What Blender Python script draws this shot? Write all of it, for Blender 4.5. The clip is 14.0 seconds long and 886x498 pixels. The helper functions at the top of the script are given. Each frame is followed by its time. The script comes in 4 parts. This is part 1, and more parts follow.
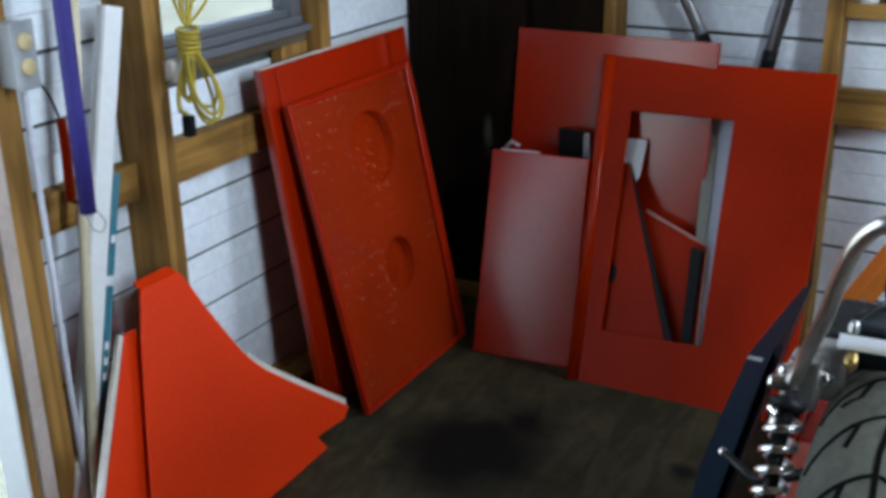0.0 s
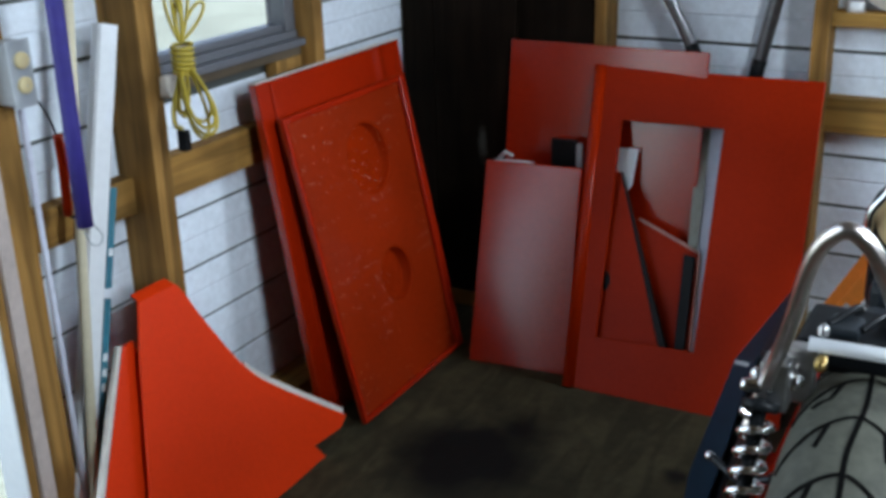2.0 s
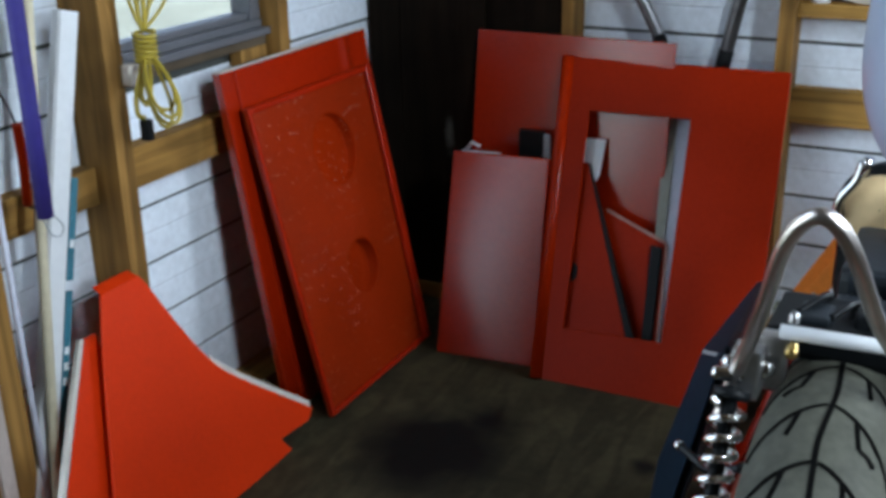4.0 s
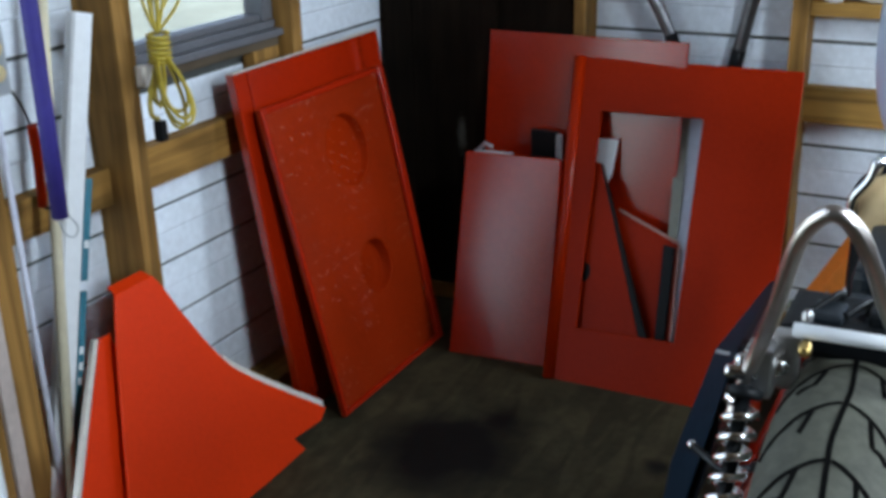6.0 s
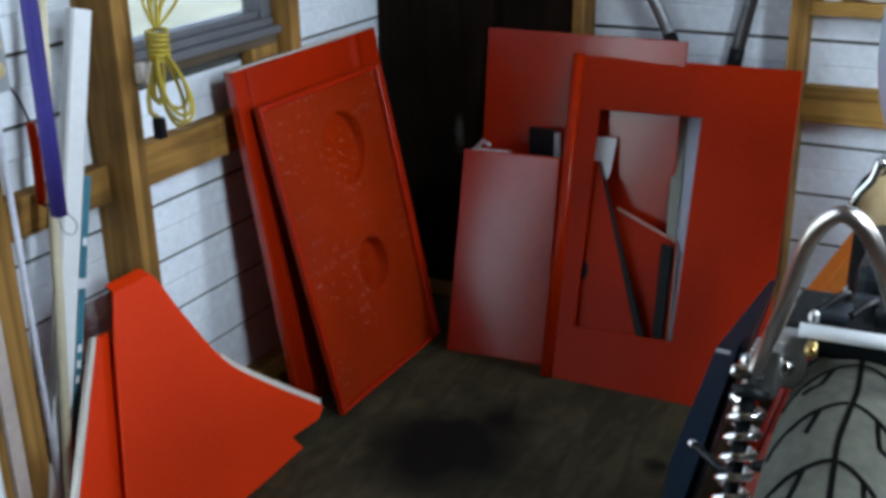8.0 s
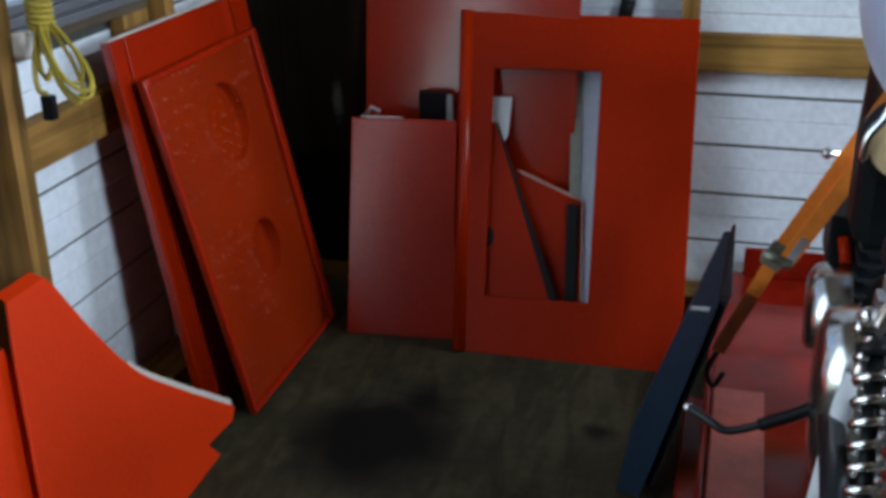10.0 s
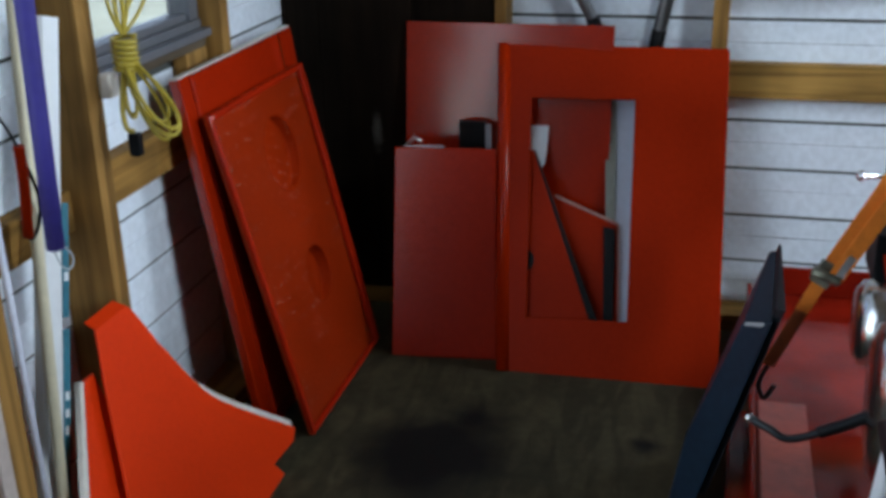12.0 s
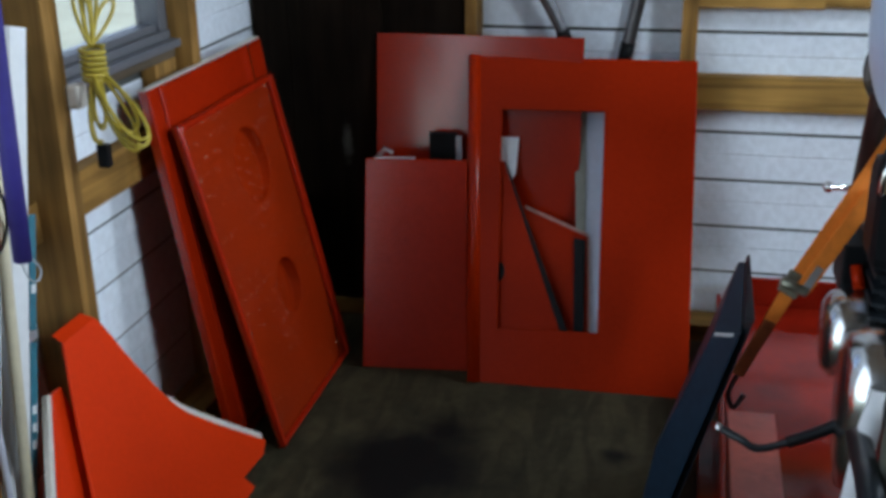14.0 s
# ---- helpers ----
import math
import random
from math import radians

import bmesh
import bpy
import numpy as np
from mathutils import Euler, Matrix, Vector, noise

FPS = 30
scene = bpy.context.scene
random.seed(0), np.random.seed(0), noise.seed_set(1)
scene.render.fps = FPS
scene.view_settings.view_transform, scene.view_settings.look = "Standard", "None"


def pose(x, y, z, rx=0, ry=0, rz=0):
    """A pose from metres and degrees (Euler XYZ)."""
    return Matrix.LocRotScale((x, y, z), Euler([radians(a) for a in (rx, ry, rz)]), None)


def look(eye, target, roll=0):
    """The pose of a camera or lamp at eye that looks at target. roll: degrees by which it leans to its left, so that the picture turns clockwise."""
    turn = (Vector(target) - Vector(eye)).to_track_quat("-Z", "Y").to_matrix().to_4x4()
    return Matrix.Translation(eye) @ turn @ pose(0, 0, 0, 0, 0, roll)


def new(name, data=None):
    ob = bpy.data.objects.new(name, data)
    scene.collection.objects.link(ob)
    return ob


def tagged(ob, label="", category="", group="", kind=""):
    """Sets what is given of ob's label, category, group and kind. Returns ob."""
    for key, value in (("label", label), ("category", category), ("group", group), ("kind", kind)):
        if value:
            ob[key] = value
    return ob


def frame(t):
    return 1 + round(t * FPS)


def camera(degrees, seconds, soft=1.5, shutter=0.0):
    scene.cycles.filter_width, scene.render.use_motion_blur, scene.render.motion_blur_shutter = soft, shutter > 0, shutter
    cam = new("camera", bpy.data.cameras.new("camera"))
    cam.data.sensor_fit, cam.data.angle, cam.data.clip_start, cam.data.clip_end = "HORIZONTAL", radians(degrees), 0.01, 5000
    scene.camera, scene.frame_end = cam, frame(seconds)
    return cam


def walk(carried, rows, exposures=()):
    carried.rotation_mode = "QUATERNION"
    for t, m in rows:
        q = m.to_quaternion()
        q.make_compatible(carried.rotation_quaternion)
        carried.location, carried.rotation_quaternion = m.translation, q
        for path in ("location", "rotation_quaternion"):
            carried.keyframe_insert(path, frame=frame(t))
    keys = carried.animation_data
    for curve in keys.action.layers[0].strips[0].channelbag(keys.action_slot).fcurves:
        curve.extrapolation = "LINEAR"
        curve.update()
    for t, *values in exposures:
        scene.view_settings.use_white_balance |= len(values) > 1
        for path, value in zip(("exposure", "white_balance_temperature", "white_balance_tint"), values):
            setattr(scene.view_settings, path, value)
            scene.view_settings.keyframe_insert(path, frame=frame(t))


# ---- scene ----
cam = camera(44.0, 14.0, soft=3.8)
PATH = [
    (0, (1.392, -2.417, 1.158), (0.486, -0.789, 0.431), -0.9),
    (0.5, (1.415, -2.414, 1.172), (0.554, -0.745, 0.486), -0.9),
    (1, (1.425, -2.428, 1.174), (0.536, -0.765, 0.508), -1.2),
    (1.5, (1.428, -2.43, 1.166), (0.556, -0.773, 0.464), -1.0),
    (2, (1.425, -2.43, 1.168), (0.508, -0.801, 0.458), -1.6),
    (2.5, (1.418, -2.432, 1.166), (0.531, -0.795, 0.436), -1.0),
    (3, (1.414, -2.42, 1.162), (0.544, -0.772, 0.438), -0.8),
    (5.5, (1.422, -2.423, 1.157), (0.566, -0.767, 0.434), -1.2),
    (6, (1.418, -2.424, 1.157), (0.537, -0.779, 0.437), -1.4),
    (6.5, (1.42, -2.425, 1.155), (0.541, -0.778, 0.437), -1.3),
    (7, (1.42, -2.425, 1.156), (0.564, -0.77, 0.431), -0.9),
    (7.5, (1.418, -2.428, 1.157), (0.558, -0.77, 0.443), -0.9),
    (7.7, (1.416, -2.431, 1.159), (0.546, -0.781, 0.437), -1.1),
    (9.8, (1.156, -2.347, 1.113), (0.528, -0.608, 0.349), 0.1),
    (10, (1.11, -2.397, 1.109), (0.62, -0.62, 0.332), -0.8),
    (10.5, (1.019, -2.441, 1.138), (0.642, -0.632, 0.374), -2.1),
    (11, (1.019, -2.484, 1.141), (0.596, -0.677, 0.393), -0.8),
    (11.5, (1.025, -2.502, 1.133), (0.573, -0.717, 0.35), -1.8),
    (12, (1.012, -2.508, 1.146), (0.543, -0.709, 0.409), -1.4),
    (12.5, (1.003, -2.505, 1.146), (0.575, -0.686, 0.433), -0.7),
    (13, (1.005, -2.506, 1.143), (0.616, -0.677, 0.433), -0.2),
    (13.5, (1.01, -2.511, 1.141), (0.637, -0.676, 0.439), -0.5),
    (14, (1.01, -2.508, 1.146), (0.593, -0.689, 0.427), -0.9),
]
walk(cam, [(t, look(eye, target, roll)) for t, eye, target, roll in PATH],
     exposures=[(0.0, 1.31), (7.7, 1.31), (9.8, 1.21), (14.0, 1.21)])

# ---- world and light ----
world = bpy.data.worlds.new("world")
scene.world = world
world.use_nodes = True
wn = world.node_tree
sky = wn.nodes.new("ShaderNodeTexSky")
sky.sky_type, sky.sun_disc = "NISHITA", False
sky.sun_elevation, sky.sun_rotation = radians(56), radians(6)
wn.links.new(sky.outputs[0], wn.nodes["Background"].inputs[0])
wn.nodes["Background"].inputs[1].default_value = 0.12

sun = new("sun", bpy.data.lights.new("sun", "SUN"))
sun.data.energy, sun.data.angle, sun.data.color = 4.0, radians(1), (1.0, 0.95, 0.88)
sun.matrix_world = look((0.4, 4, 6), (0, 0, 0))


def opening_light(name, place, target, w, h, watts, color=(0.76, 0.885, 1.0)):
    lamp = new(name, bpy.data.lights.new(name, "AREA"))
    lamp.data.shape, lamp.data.size, lamp.data.size_y = "RECTANGLE", w, h
    lamp.data.energy, lamp.data.color = watts, color
    lamp.matrix_world = look(place, target)
    return lamp


# high, low and side lamps: unseen right-wall openings, added to steer light
opening_light("high_added_daylight", (2.62, -1.88, 2.22), (0.7, -0.2, 0.5), 0.34, 0.28, 14)
opening_light("low_added_daylight", (2.62, -1.92, 1.32), (0.8, -0.2, 0.6), 0.38, 0.36, 12)
opening_light("back_window_daylight", (2.23, 0.06, 1.3), (0.2, -0.9, 0.45), 0.6, 0.8, 12)
opening_light("side_added_daylight", (2.62, -0.42, 1.85), (0.5, -0.35, 0.6), 0.66, 0.6, 1.5)
opening_light("door_daylight", (-0.12, -2.19, 1.1), (1.0, -1.84, 0.7), 1.45, 1.8, 7.6)

# ---- materials ----
def mat(name, color, rough=0.5, metal=0.0, vary=0.15, scale=6.0, bump=0.1, fine=80.0, coat=0.0, spec=0.5):
    """A base colour varied at two scales, with a fine relief."""
    m = bpy.data.materials.new(name)
    m.use_nodes = True
    nt = m.node_tree
    b = nt.nodes["Principled BSDF"]
    co = nt.nodes.new("ShaderNodeTexCoord")
    n1, n2 = nt.nodes.new("ShaderNodeTexNoise"), nt.nodes.new("ShaderNodeTexNoise")
    n1.inputs["Scale"].default_value, n2.inputs["Scale"].default_value = scale, fine
    n1.inputs["Detail"].default_value = n2.inputs["Detail"].default_value = 4
    for n in (n1, n2):
        nt.links.new(co.outputs["Object"], n.inputs["Vector"])
    add = nt.nodes.new("ShaderNodeMath")
    add.operation = "ADD"
    nt.links.new(n1.outputs["Fac"], add.inputs[0])
    nt.links.new(n2.outputs["Fac"], add.inputs[1])
    ramp = nt.nodes.new("ShaderNodeMapRange")
    ramp.inputs[1].default_value, ramp.inputs[2].default_value = 0.6, 1.4
    ramp.inputs[3].default_value, ramp.inputs[4].default_value = 1 - vary, 1 + vary
    nt.links.new(add.outputs[0], ramp.inputs[0])
    mul = nt.nodes.new("ShaderNodeVectorMath")
    mul.operation = "SCALE"
    mul.inputs[0].default_value = color
    nt.links.new(ramp.outputs[0], mul.inputs["Scale"])
    nt.links.new(mul.outputs[0], b.inputs["Base Color"])
    b.inputs["Roughness"].default_value, b.inputs["Metallic"].default_value = rough, metal
    b.inputs["Coat Weight"].default_value, b.inputs["Coat Roughness"].default_value = coat, 0.12
    b.inputs["Specular IOR Level"].default_value = spec
    bp = nt.nodes.new("ShaderNodeBump")
    bp.inputs["Strength"].default_value, bp.inputs["Distance"].default_value = bump, 0.002
    nt.links.new(n2.outputs["Fac"], bp.inputs["Height"])
    nt.links.new(bp.outputs[0], b.inputs["Normal"])
    return m


def wood(name, color, axis, dark=0.45):
    """Sawn lumber with grain along one axis and knots."""
    m = mat(name, color, 0.65, 0, 0.18, 5, 0.25, 60, spec=0.12)
    nt = m.node_tree
    b = nt.nodes["Principled BSDF"]
    co, mp = nt.nodes.new("ShaderNodeTexCoord"), nt.nodes.new("ShaderNodeMapping")
    sc = [38.0, 38.0, 38.0]
    sc[axis] = 2.2
    mp.inputs["Scale"].default_value = sc
    nt.links.new(co.outputs["Object"], mp.inputs["Vector"])
    nz = nt.nodes.new("ShaderNodeTexNoise")
    nz.inputs["Scale"].default_value, nz.inputs["Detail"].default_value = 1.0, 6
    nz.inputs["Distortion"].default_value = 0.6
    nt.links.new(mp.outputs[0], nz.inputs["Vector"])
    cr = nt.nodes.new("ShaderNodeValToRGB")
    cr.color_ramp.elements[0].position, cr.color_ramp.elements[1].position = 0.35, 0.62
    d = [c * dark for c in color]
    cr.color_ramp.elements[0].color, cr.color_ramp.elements[1].color = (*d, 1), (*color, 1)
    nt.links.new(nz.outputs["Fac"], cr.inputs[0])
    kn = nt.nodes.new("ShaderNodeTexNoise")
    kn.inputs["Scale"].default_value = 7
    nt.links.new(co.outputs["Object"], kn.inputs["Vector"])
    kr = nt.nodes.new("ShaderNodeMapRange")
    kr.inputs[1].default_value, kr.inputs[2].default_value = 0.35, 0.65
    kr.inputs[3].default_value, kr.inputs[4].default_value = 0.65, 1.15
    nt.links.new(kn.outputs["Fac"], kr.inputs[0])
    mul = nt.nodes.new("ShaderNodeVectorMath")
    mul.operation = "SCALE"
    nt.links.new(cr.outputs[0], mul.inputs[0])
    nt.links.new(kr.outputs[0], mul.inputs["Scale"])
    nt.links.new(mul.outputs[0], b.inputs["Base Color"])
    return m


M_RED = mat("red_paint", (0.32, 0.016, 0.0008), 0.38, 0, 0.12, 4, 0.03, 120, spec=0.07)
M_RED_DUSTY = mat("red_paint_dusty", (0.25, 0.017, 0.001), 0.34, 0, 0.22, 5, 0.03, 160, coat=0.1, spec=0.2)
M_RED_DULL = mat("red_paint_dull", (0.26, 0.017, 0.001), 0.6, 0, 0.2, 6, 0.05, 160, spec=0.03)
M_RED_GLOSS = mat("red_paint_gloss", (0.32, 0.014, 0.001), 0.24, 0, 0.12, 5, 0.04, 90, coat=0.62, spec=0.3)
# brighter copy of the panel red: the curved panels' stronger light in colour
M_RED_LIT = mat("red_satin_lit", (0.68, 0.036, 0.003), 0.42, 0, 0.08, 4, 0.05, 120, spec=0.12)
M_EDGE = mat("raw_panel_edge", (0.62, 0.58, 0.52), 0.7, 0, 0.12, 30, 0.2)
M_TRIM = mat("dusty_pink_white_trim", (0.50, 0.42, 0.38), 0.6, 0, 0.18, 9, 0.15)
M_EDGE_RED = mat("red_overspray_edge", (0.42, 0.22, 0.18), 0.6, 0, 0.15, 30, 0.1)
# white board whose bluish shade is put into the colour
M_BOARD_SHADED = mat("shaded_white_board", (0.50, 0.55, 0.66), 0.5, 0, 0.08, 5, 0.04)
M_SIDING = mat("white_siding", (0.68, 0.735, 0.80), 0.5, 0, 0.17, 3.5, 0.08, 60)
M_WOOD_Z = wood("pine_upright", (0.33, 0.175, 0.05), 2)
M_WOOD_Y = wood("pine_along_wall", (0.36, 0.19, 0.05), 1)
M_WOOD_X = wood("pine_across_wall", (0.38, 0.21, 0.055), 0)
# ledger pine darkened to carry the shade under the window sill
M_WOOD_SHADED = wood("shaded_ledger", (0.12, 0.09, 0.06), 1)
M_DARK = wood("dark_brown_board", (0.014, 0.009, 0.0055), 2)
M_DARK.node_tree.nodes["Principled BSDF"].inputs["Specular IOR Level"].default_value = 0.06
M_CEIL = mat("ceiling_boards", (0.11, 0.075, 0.045), 0.8, 0, 0.2, 4, 0.2)
M_JOINT = mat("dark_sheathing", (0.06, 0.065, 0.06), 0.85, 0, 0.2, 6, 0.2)
M_PLAIN = mat("plain_wall", (0.08, 0.06, 0.045), 0.8, 0, 0.1, 3, 0.2)
M_ALU = mat("window_metal", (0.13, 0.135, 0.15), 0.42, 0.2, 0.15, 8, 0.1)
M_BLACK = mat("black_plastic", (0.005, 0.006, 0.007), 0.45, 0, 0.2, 10, 0.1, spec=0.15)
M_BLACK_STEEL = mat("black_painted_steel", (0.007, 0.010, 0.013), 0.38, 0, 0.3, 8, 0.15, spec=0.35)
M_CHROME = mat("chrome", (0.72, 0.72, 0.72), 0.14, 1.0, 0.08, 12, 0.02)
M_STEEL = mat("worn_steel", (0.5, 0.5, 0.5), 0.33, 1.0, 0.25, 14, 0.15)
M_ALLOY = mat("cast_alloy", (0.62, 0.63, 0.64), 0.2, 1.0, 0.2, 10, 0.1)
M_RUBBER = mat("tyre_rubber", (0.062, 0.064, 0.048), 0.7, 0, 0.45, 16, 0.5, 90)
M_GREY = mat("grey_metal_sheet", (0.40, 0.43, 0.45), 0.45, 0.2, 0.1, 6, 0.05)
M_WHITE = mat("white_plastic", (0.72, 0.74, 0.76), 0.4, 0, 0.06, 6, 0.05)
M_CONDUIT = mat("pale_grey_conduit", (0.58, 0.60, 0.70), 0.4, 0, 0.12, 10, 0.05)
M_TEAL = mat("teal_print", (0.03, 0.16, 0.22), 0.5, 0, 0.2, 20, 0.05)
M_PURPLE = mat("purple_foam", (0.034, 0.026, 0.20), 0.6, 0, 0.15, 14, 0.2)
M_CREAM = mat("cream_pole", (0.62, 0.56, 0.40), 0.5, 0, 0.12, 12, 0.1)
M_YELLOW = mat("yellow_cord", (0.42, 0.32, 0.035), 0.45, 0, 0.12, 20, 0.1)
M_ORANGE = mat("orange_webbing", (0.75, 0.2, 0.015), 0.7, 0, 0.15, 60, 0.5, 300)
M_BLUE = mat("pale_blue_paint", (0.45, 0.53, 0.70), 0.3, 0, 0.05, 4, 0.02, coat=0.3)
M_TAN = mat("tan_card", (0.62, 0.45, 0.24), 0.7, 0, 0.1, 12, 0.1)
M_IVORY = mat("ivory_plastic", (0.66, 0.55, 0.30), 0.4, 0, 0.05, 10, 0.05)
M_GRASS = mat("grass", (0.21, 0.255, 0.225), 0.9, 0, 0.35, 1.5, 0.5, 30)
M_DECK = mat("lift_red_gloss", (0.17, 0.008, 0.003), 0.10, 0, 0.4, 9, 0.35, 14, coat=0.0, spec=0.22)
M_PLATE = mat("paler_red_plate", (0.36, 0.06, 0.04), 0.35, 0, 0.3, 14, 0.3, 60, coat=0.2, spec=0.5)
M_RED_WAXED = mat("red_paint_waxed", (0.33, 0.014, 0.002), 0.26, 0, 0.15, 6, 0.05, 70, coat=0.68, spec=0.12)
M_RED_WAXED.node_tree.nodes["Principled BSDF"].inputs["Coat Roughness"].default_value = 0.15
M_RED_BEAD = mat("red_paint_bead", (0.36, 0.018, 0.0008), 0.25, 0, 0.1, 6, 0.03, 120, coat=0.12, spec=0.15)
M_CASE_LIT = mat("case_steel_lit", (0.009, 0.022, 0.038), 0.40, 0, 0.3, 9, 0.15, spec=0.28)
M_GREY_STRIP = mat("dull_grey_metal", (0.26, 0.27, 0.23), 0.5, 0.3, 0.2, 12, 0.1)
M_POLE = mat("dark_steel_tube", (0.16, 0.16, 0.165), 0.3, 0.9, 0.3, 12, 0.1)
M_BUCKLE = mat("tarnished_buckle", (0.20, 0.20, 0.15), 0.45, 0.7, 0.4, 40, 0.3)
M_ORANGE_DARK = mat("dark_webbing", (0.24, 0.06, 0.012), 0.8, 0, 0.5, 30, 0.5, 300)


def add_specks(m, scale, amount, color):
    """Small pale specks of dust on a painted surface, thicker in patches."""
    nt = m.node_tree
    b = nt.nodes["Principled BSDF"]
    src = b.inputs["Base Color"].links[0].from_socket
    co = nt.nodes.new("ShaderNodeTexCoord")
    vo = nt.nodes.new("ShaderNodeTexVoronoi")
    vo.inputs["Scale"].default_value = scale
    nt.links.new(co.outputs["Object"], vo.inputs["Vector"])
    patch = nt.nodes.new("ShaderNodeTexNoise")
    patch.inputs["Scale"].default_value = 7
    nt.links.new(co.outputs["Object"], patch.inputs["Vector"])
    near = nt.nodes.new("ShaderNodeMapRange")
    near.inputs[1].default_value, near.inputs[2].default_value = 0.26, 0.14
    nt.links.new(vo.outputs["Distance"], near.inputs[0])
    pick = nt.nodes.new("ShaderNodeSeparateColor")
    nt.links.new(vo.outputs["Color"], pick.inputs[0])
    gate = nt.nodes.new("ShaderNodeMath")
    gate.operation = "GREATER_THAN"
    gate.inputs[1].default_value = 0.70
    nt.links.new(pick.outputs[0], gate.inputs[0])
    pr = nt.nodes.new("ShaderNodeMapRange")
    pr.inputs[1].default_value, pr.inputs[2].default_value = 0.42, 0.62
    nt.links.new(patch.outputs["Fac"], pr.inputs[0])
    f = near.outputs[0]
    for o in (gate.outputs[0], pr.outputs[0]):
        mu = nt.nodes.new("ShaderNodeMath")
        mu.operation = "MULTIPLY"
        nt.links.new(f, mu.inputs[0])
        nt.links.new(o, mu.inputs[1])
        f = mu.outputs[0]
    am = nt.nodes.new("ShaderNodeMath")
    am.operation = "MULTIPLY"
    am.inputs[1].default_value = amount
    nt.links.new(f, am.inputs[0])
    mix = nt.nodes.new("ShaderNodeMix")
    mix.data_type = "RGBA"
    mix.inputs["B"].default_value = (*color, 1)
    nt.links.new(am.outputs[0], mix.inputs["Factor"])
    nt.links.new(src, mix.inputs["A"])
    nt.links.new(mix.outputs["Result"], b.inputs["Base Color"])


for paint in (M_RED_DUSTY, M_RED_DULL):
    add_specks(paint, 130, 0.7, (0.75, 0.45, 0.32))


def floor_material():
    """Dirty brown floor with swirls and a dark oil stain."""
    m = mat("floor_concrete", (0.034, 0.029, 0.0145), 0.75, 0, 0.35, 6, 0.2, 45, spec=0.2)
    nt = m.node_tree
    b = nt.nodes["Principled BSDF"]
    src = b.inputs["Base Color"].links[0].from_socket
    co = nt.nodes.new("ShaderNodeTexCoord")
    wav = nt.nodes.new("ShaderNodeTexNoise")
    wav.inputs["Scale"].default_value, wav.inputs["Distortion"].default_value = 1, 1.6
    wav.inputs["Detail"].default_value = 5
    sweep = nt.nodes.new("ShaderNodeMapping")
    sweep.inputs["Rotation"].default_value, sweep.inputs["Scale"].default_value = (0, 0, 0.35), (15, 4, 1)
    nt.links.new(co.outputs["Object"], sweep.inputs["Vector"])
    nt.links.new(sweep.outputs[0], wav.inputs["Vector"])
    wr = nt.nodes.new("ShaderNodeMapRange")
    wr.inputs[1].default_value, wr.inputs[2].default_value = 0.42, 0.6
    wr.inputs[3].default_value, wr.inputs[4].default_value = 0.76, 1.3
    nt.links.new(wav.outputs["Fac"], wr.inputs[0])
    mul = nt.nodes.new("ShaderNodeVectorMath")
    mul.operation = "SCALE"
    nt.links.new(src, mul.inputs[0])
    nt.links.new(wr.outputs[0], mul.inputs["Scale"])
    # oil stain
    warp = nt.nodes.new("ShaderNodeTexNoise")
    warp.inputs["Scale"].default_value = 9
    nt.links.new(co.outputs["Object"], warp.inputs["Vector"])
    wsc = nt.nodes.new("ShaderNodeVectorMath")
    wsc.operation = "MULTIPLY_ADD"
    wsc.inputs[1].default_value = (0.12, 0.12, 0)
    nt.links.new(warp.outputs["Color"], wsc.inputs[0])
    nt.links.new(co.outputs["Object"], wsc.inputs[2])
    masks = []
    for c, r0, r1 in (((0.585, -0.70, 0), 0.09, 0.205), ((0.64, -0.56, 0), 0.02, 0.12), ((0.98, -0.6, 0), 0.01, 0.05)):
        ds = nt.nodes.new("ShaderNodeVectorMath")
        ds.operation = "DISTANCE"
        ds.inputs[1].default_value = c
        nt.links.new(wsc.outputs[0], ds.inputs[0])
        mr = nt.nodes.new("ShaderNodeMapRange")
        mr.inputs[1].default_value, mr.inputs[2].default_value = r0, r1
        mr.inputs[3].default_value, mr.inputs[4].default_value = 0.03, 1.0
        nt.links.new(ds.outputs["Value"], mr.inputs[0])
        masks.append(mr.outputs[0])
    mn = masks[0]
    for k in masks[1:]:
        mi = nt.nodes.new("ShaderNodeMath")
        mi.operation = "MINIMUM"
        nt.links.new(mn, mi.inputs[0])
        nt.links.new(k, mi.inputs[1])
        mn = mi.outputs[0]
    st = nt.nodes.new("ShaderNodeVectorMath")
    st.operation = "SCALE"
    nt.links.new(mul.outputs[0], st.inputs[0])
    nt.links.new(mn, st.inputs["Scale"])
    nt.links.new(st.outputs[0], b.inputs["Base Color"])
    return m


M_FLOOR = floor_material()


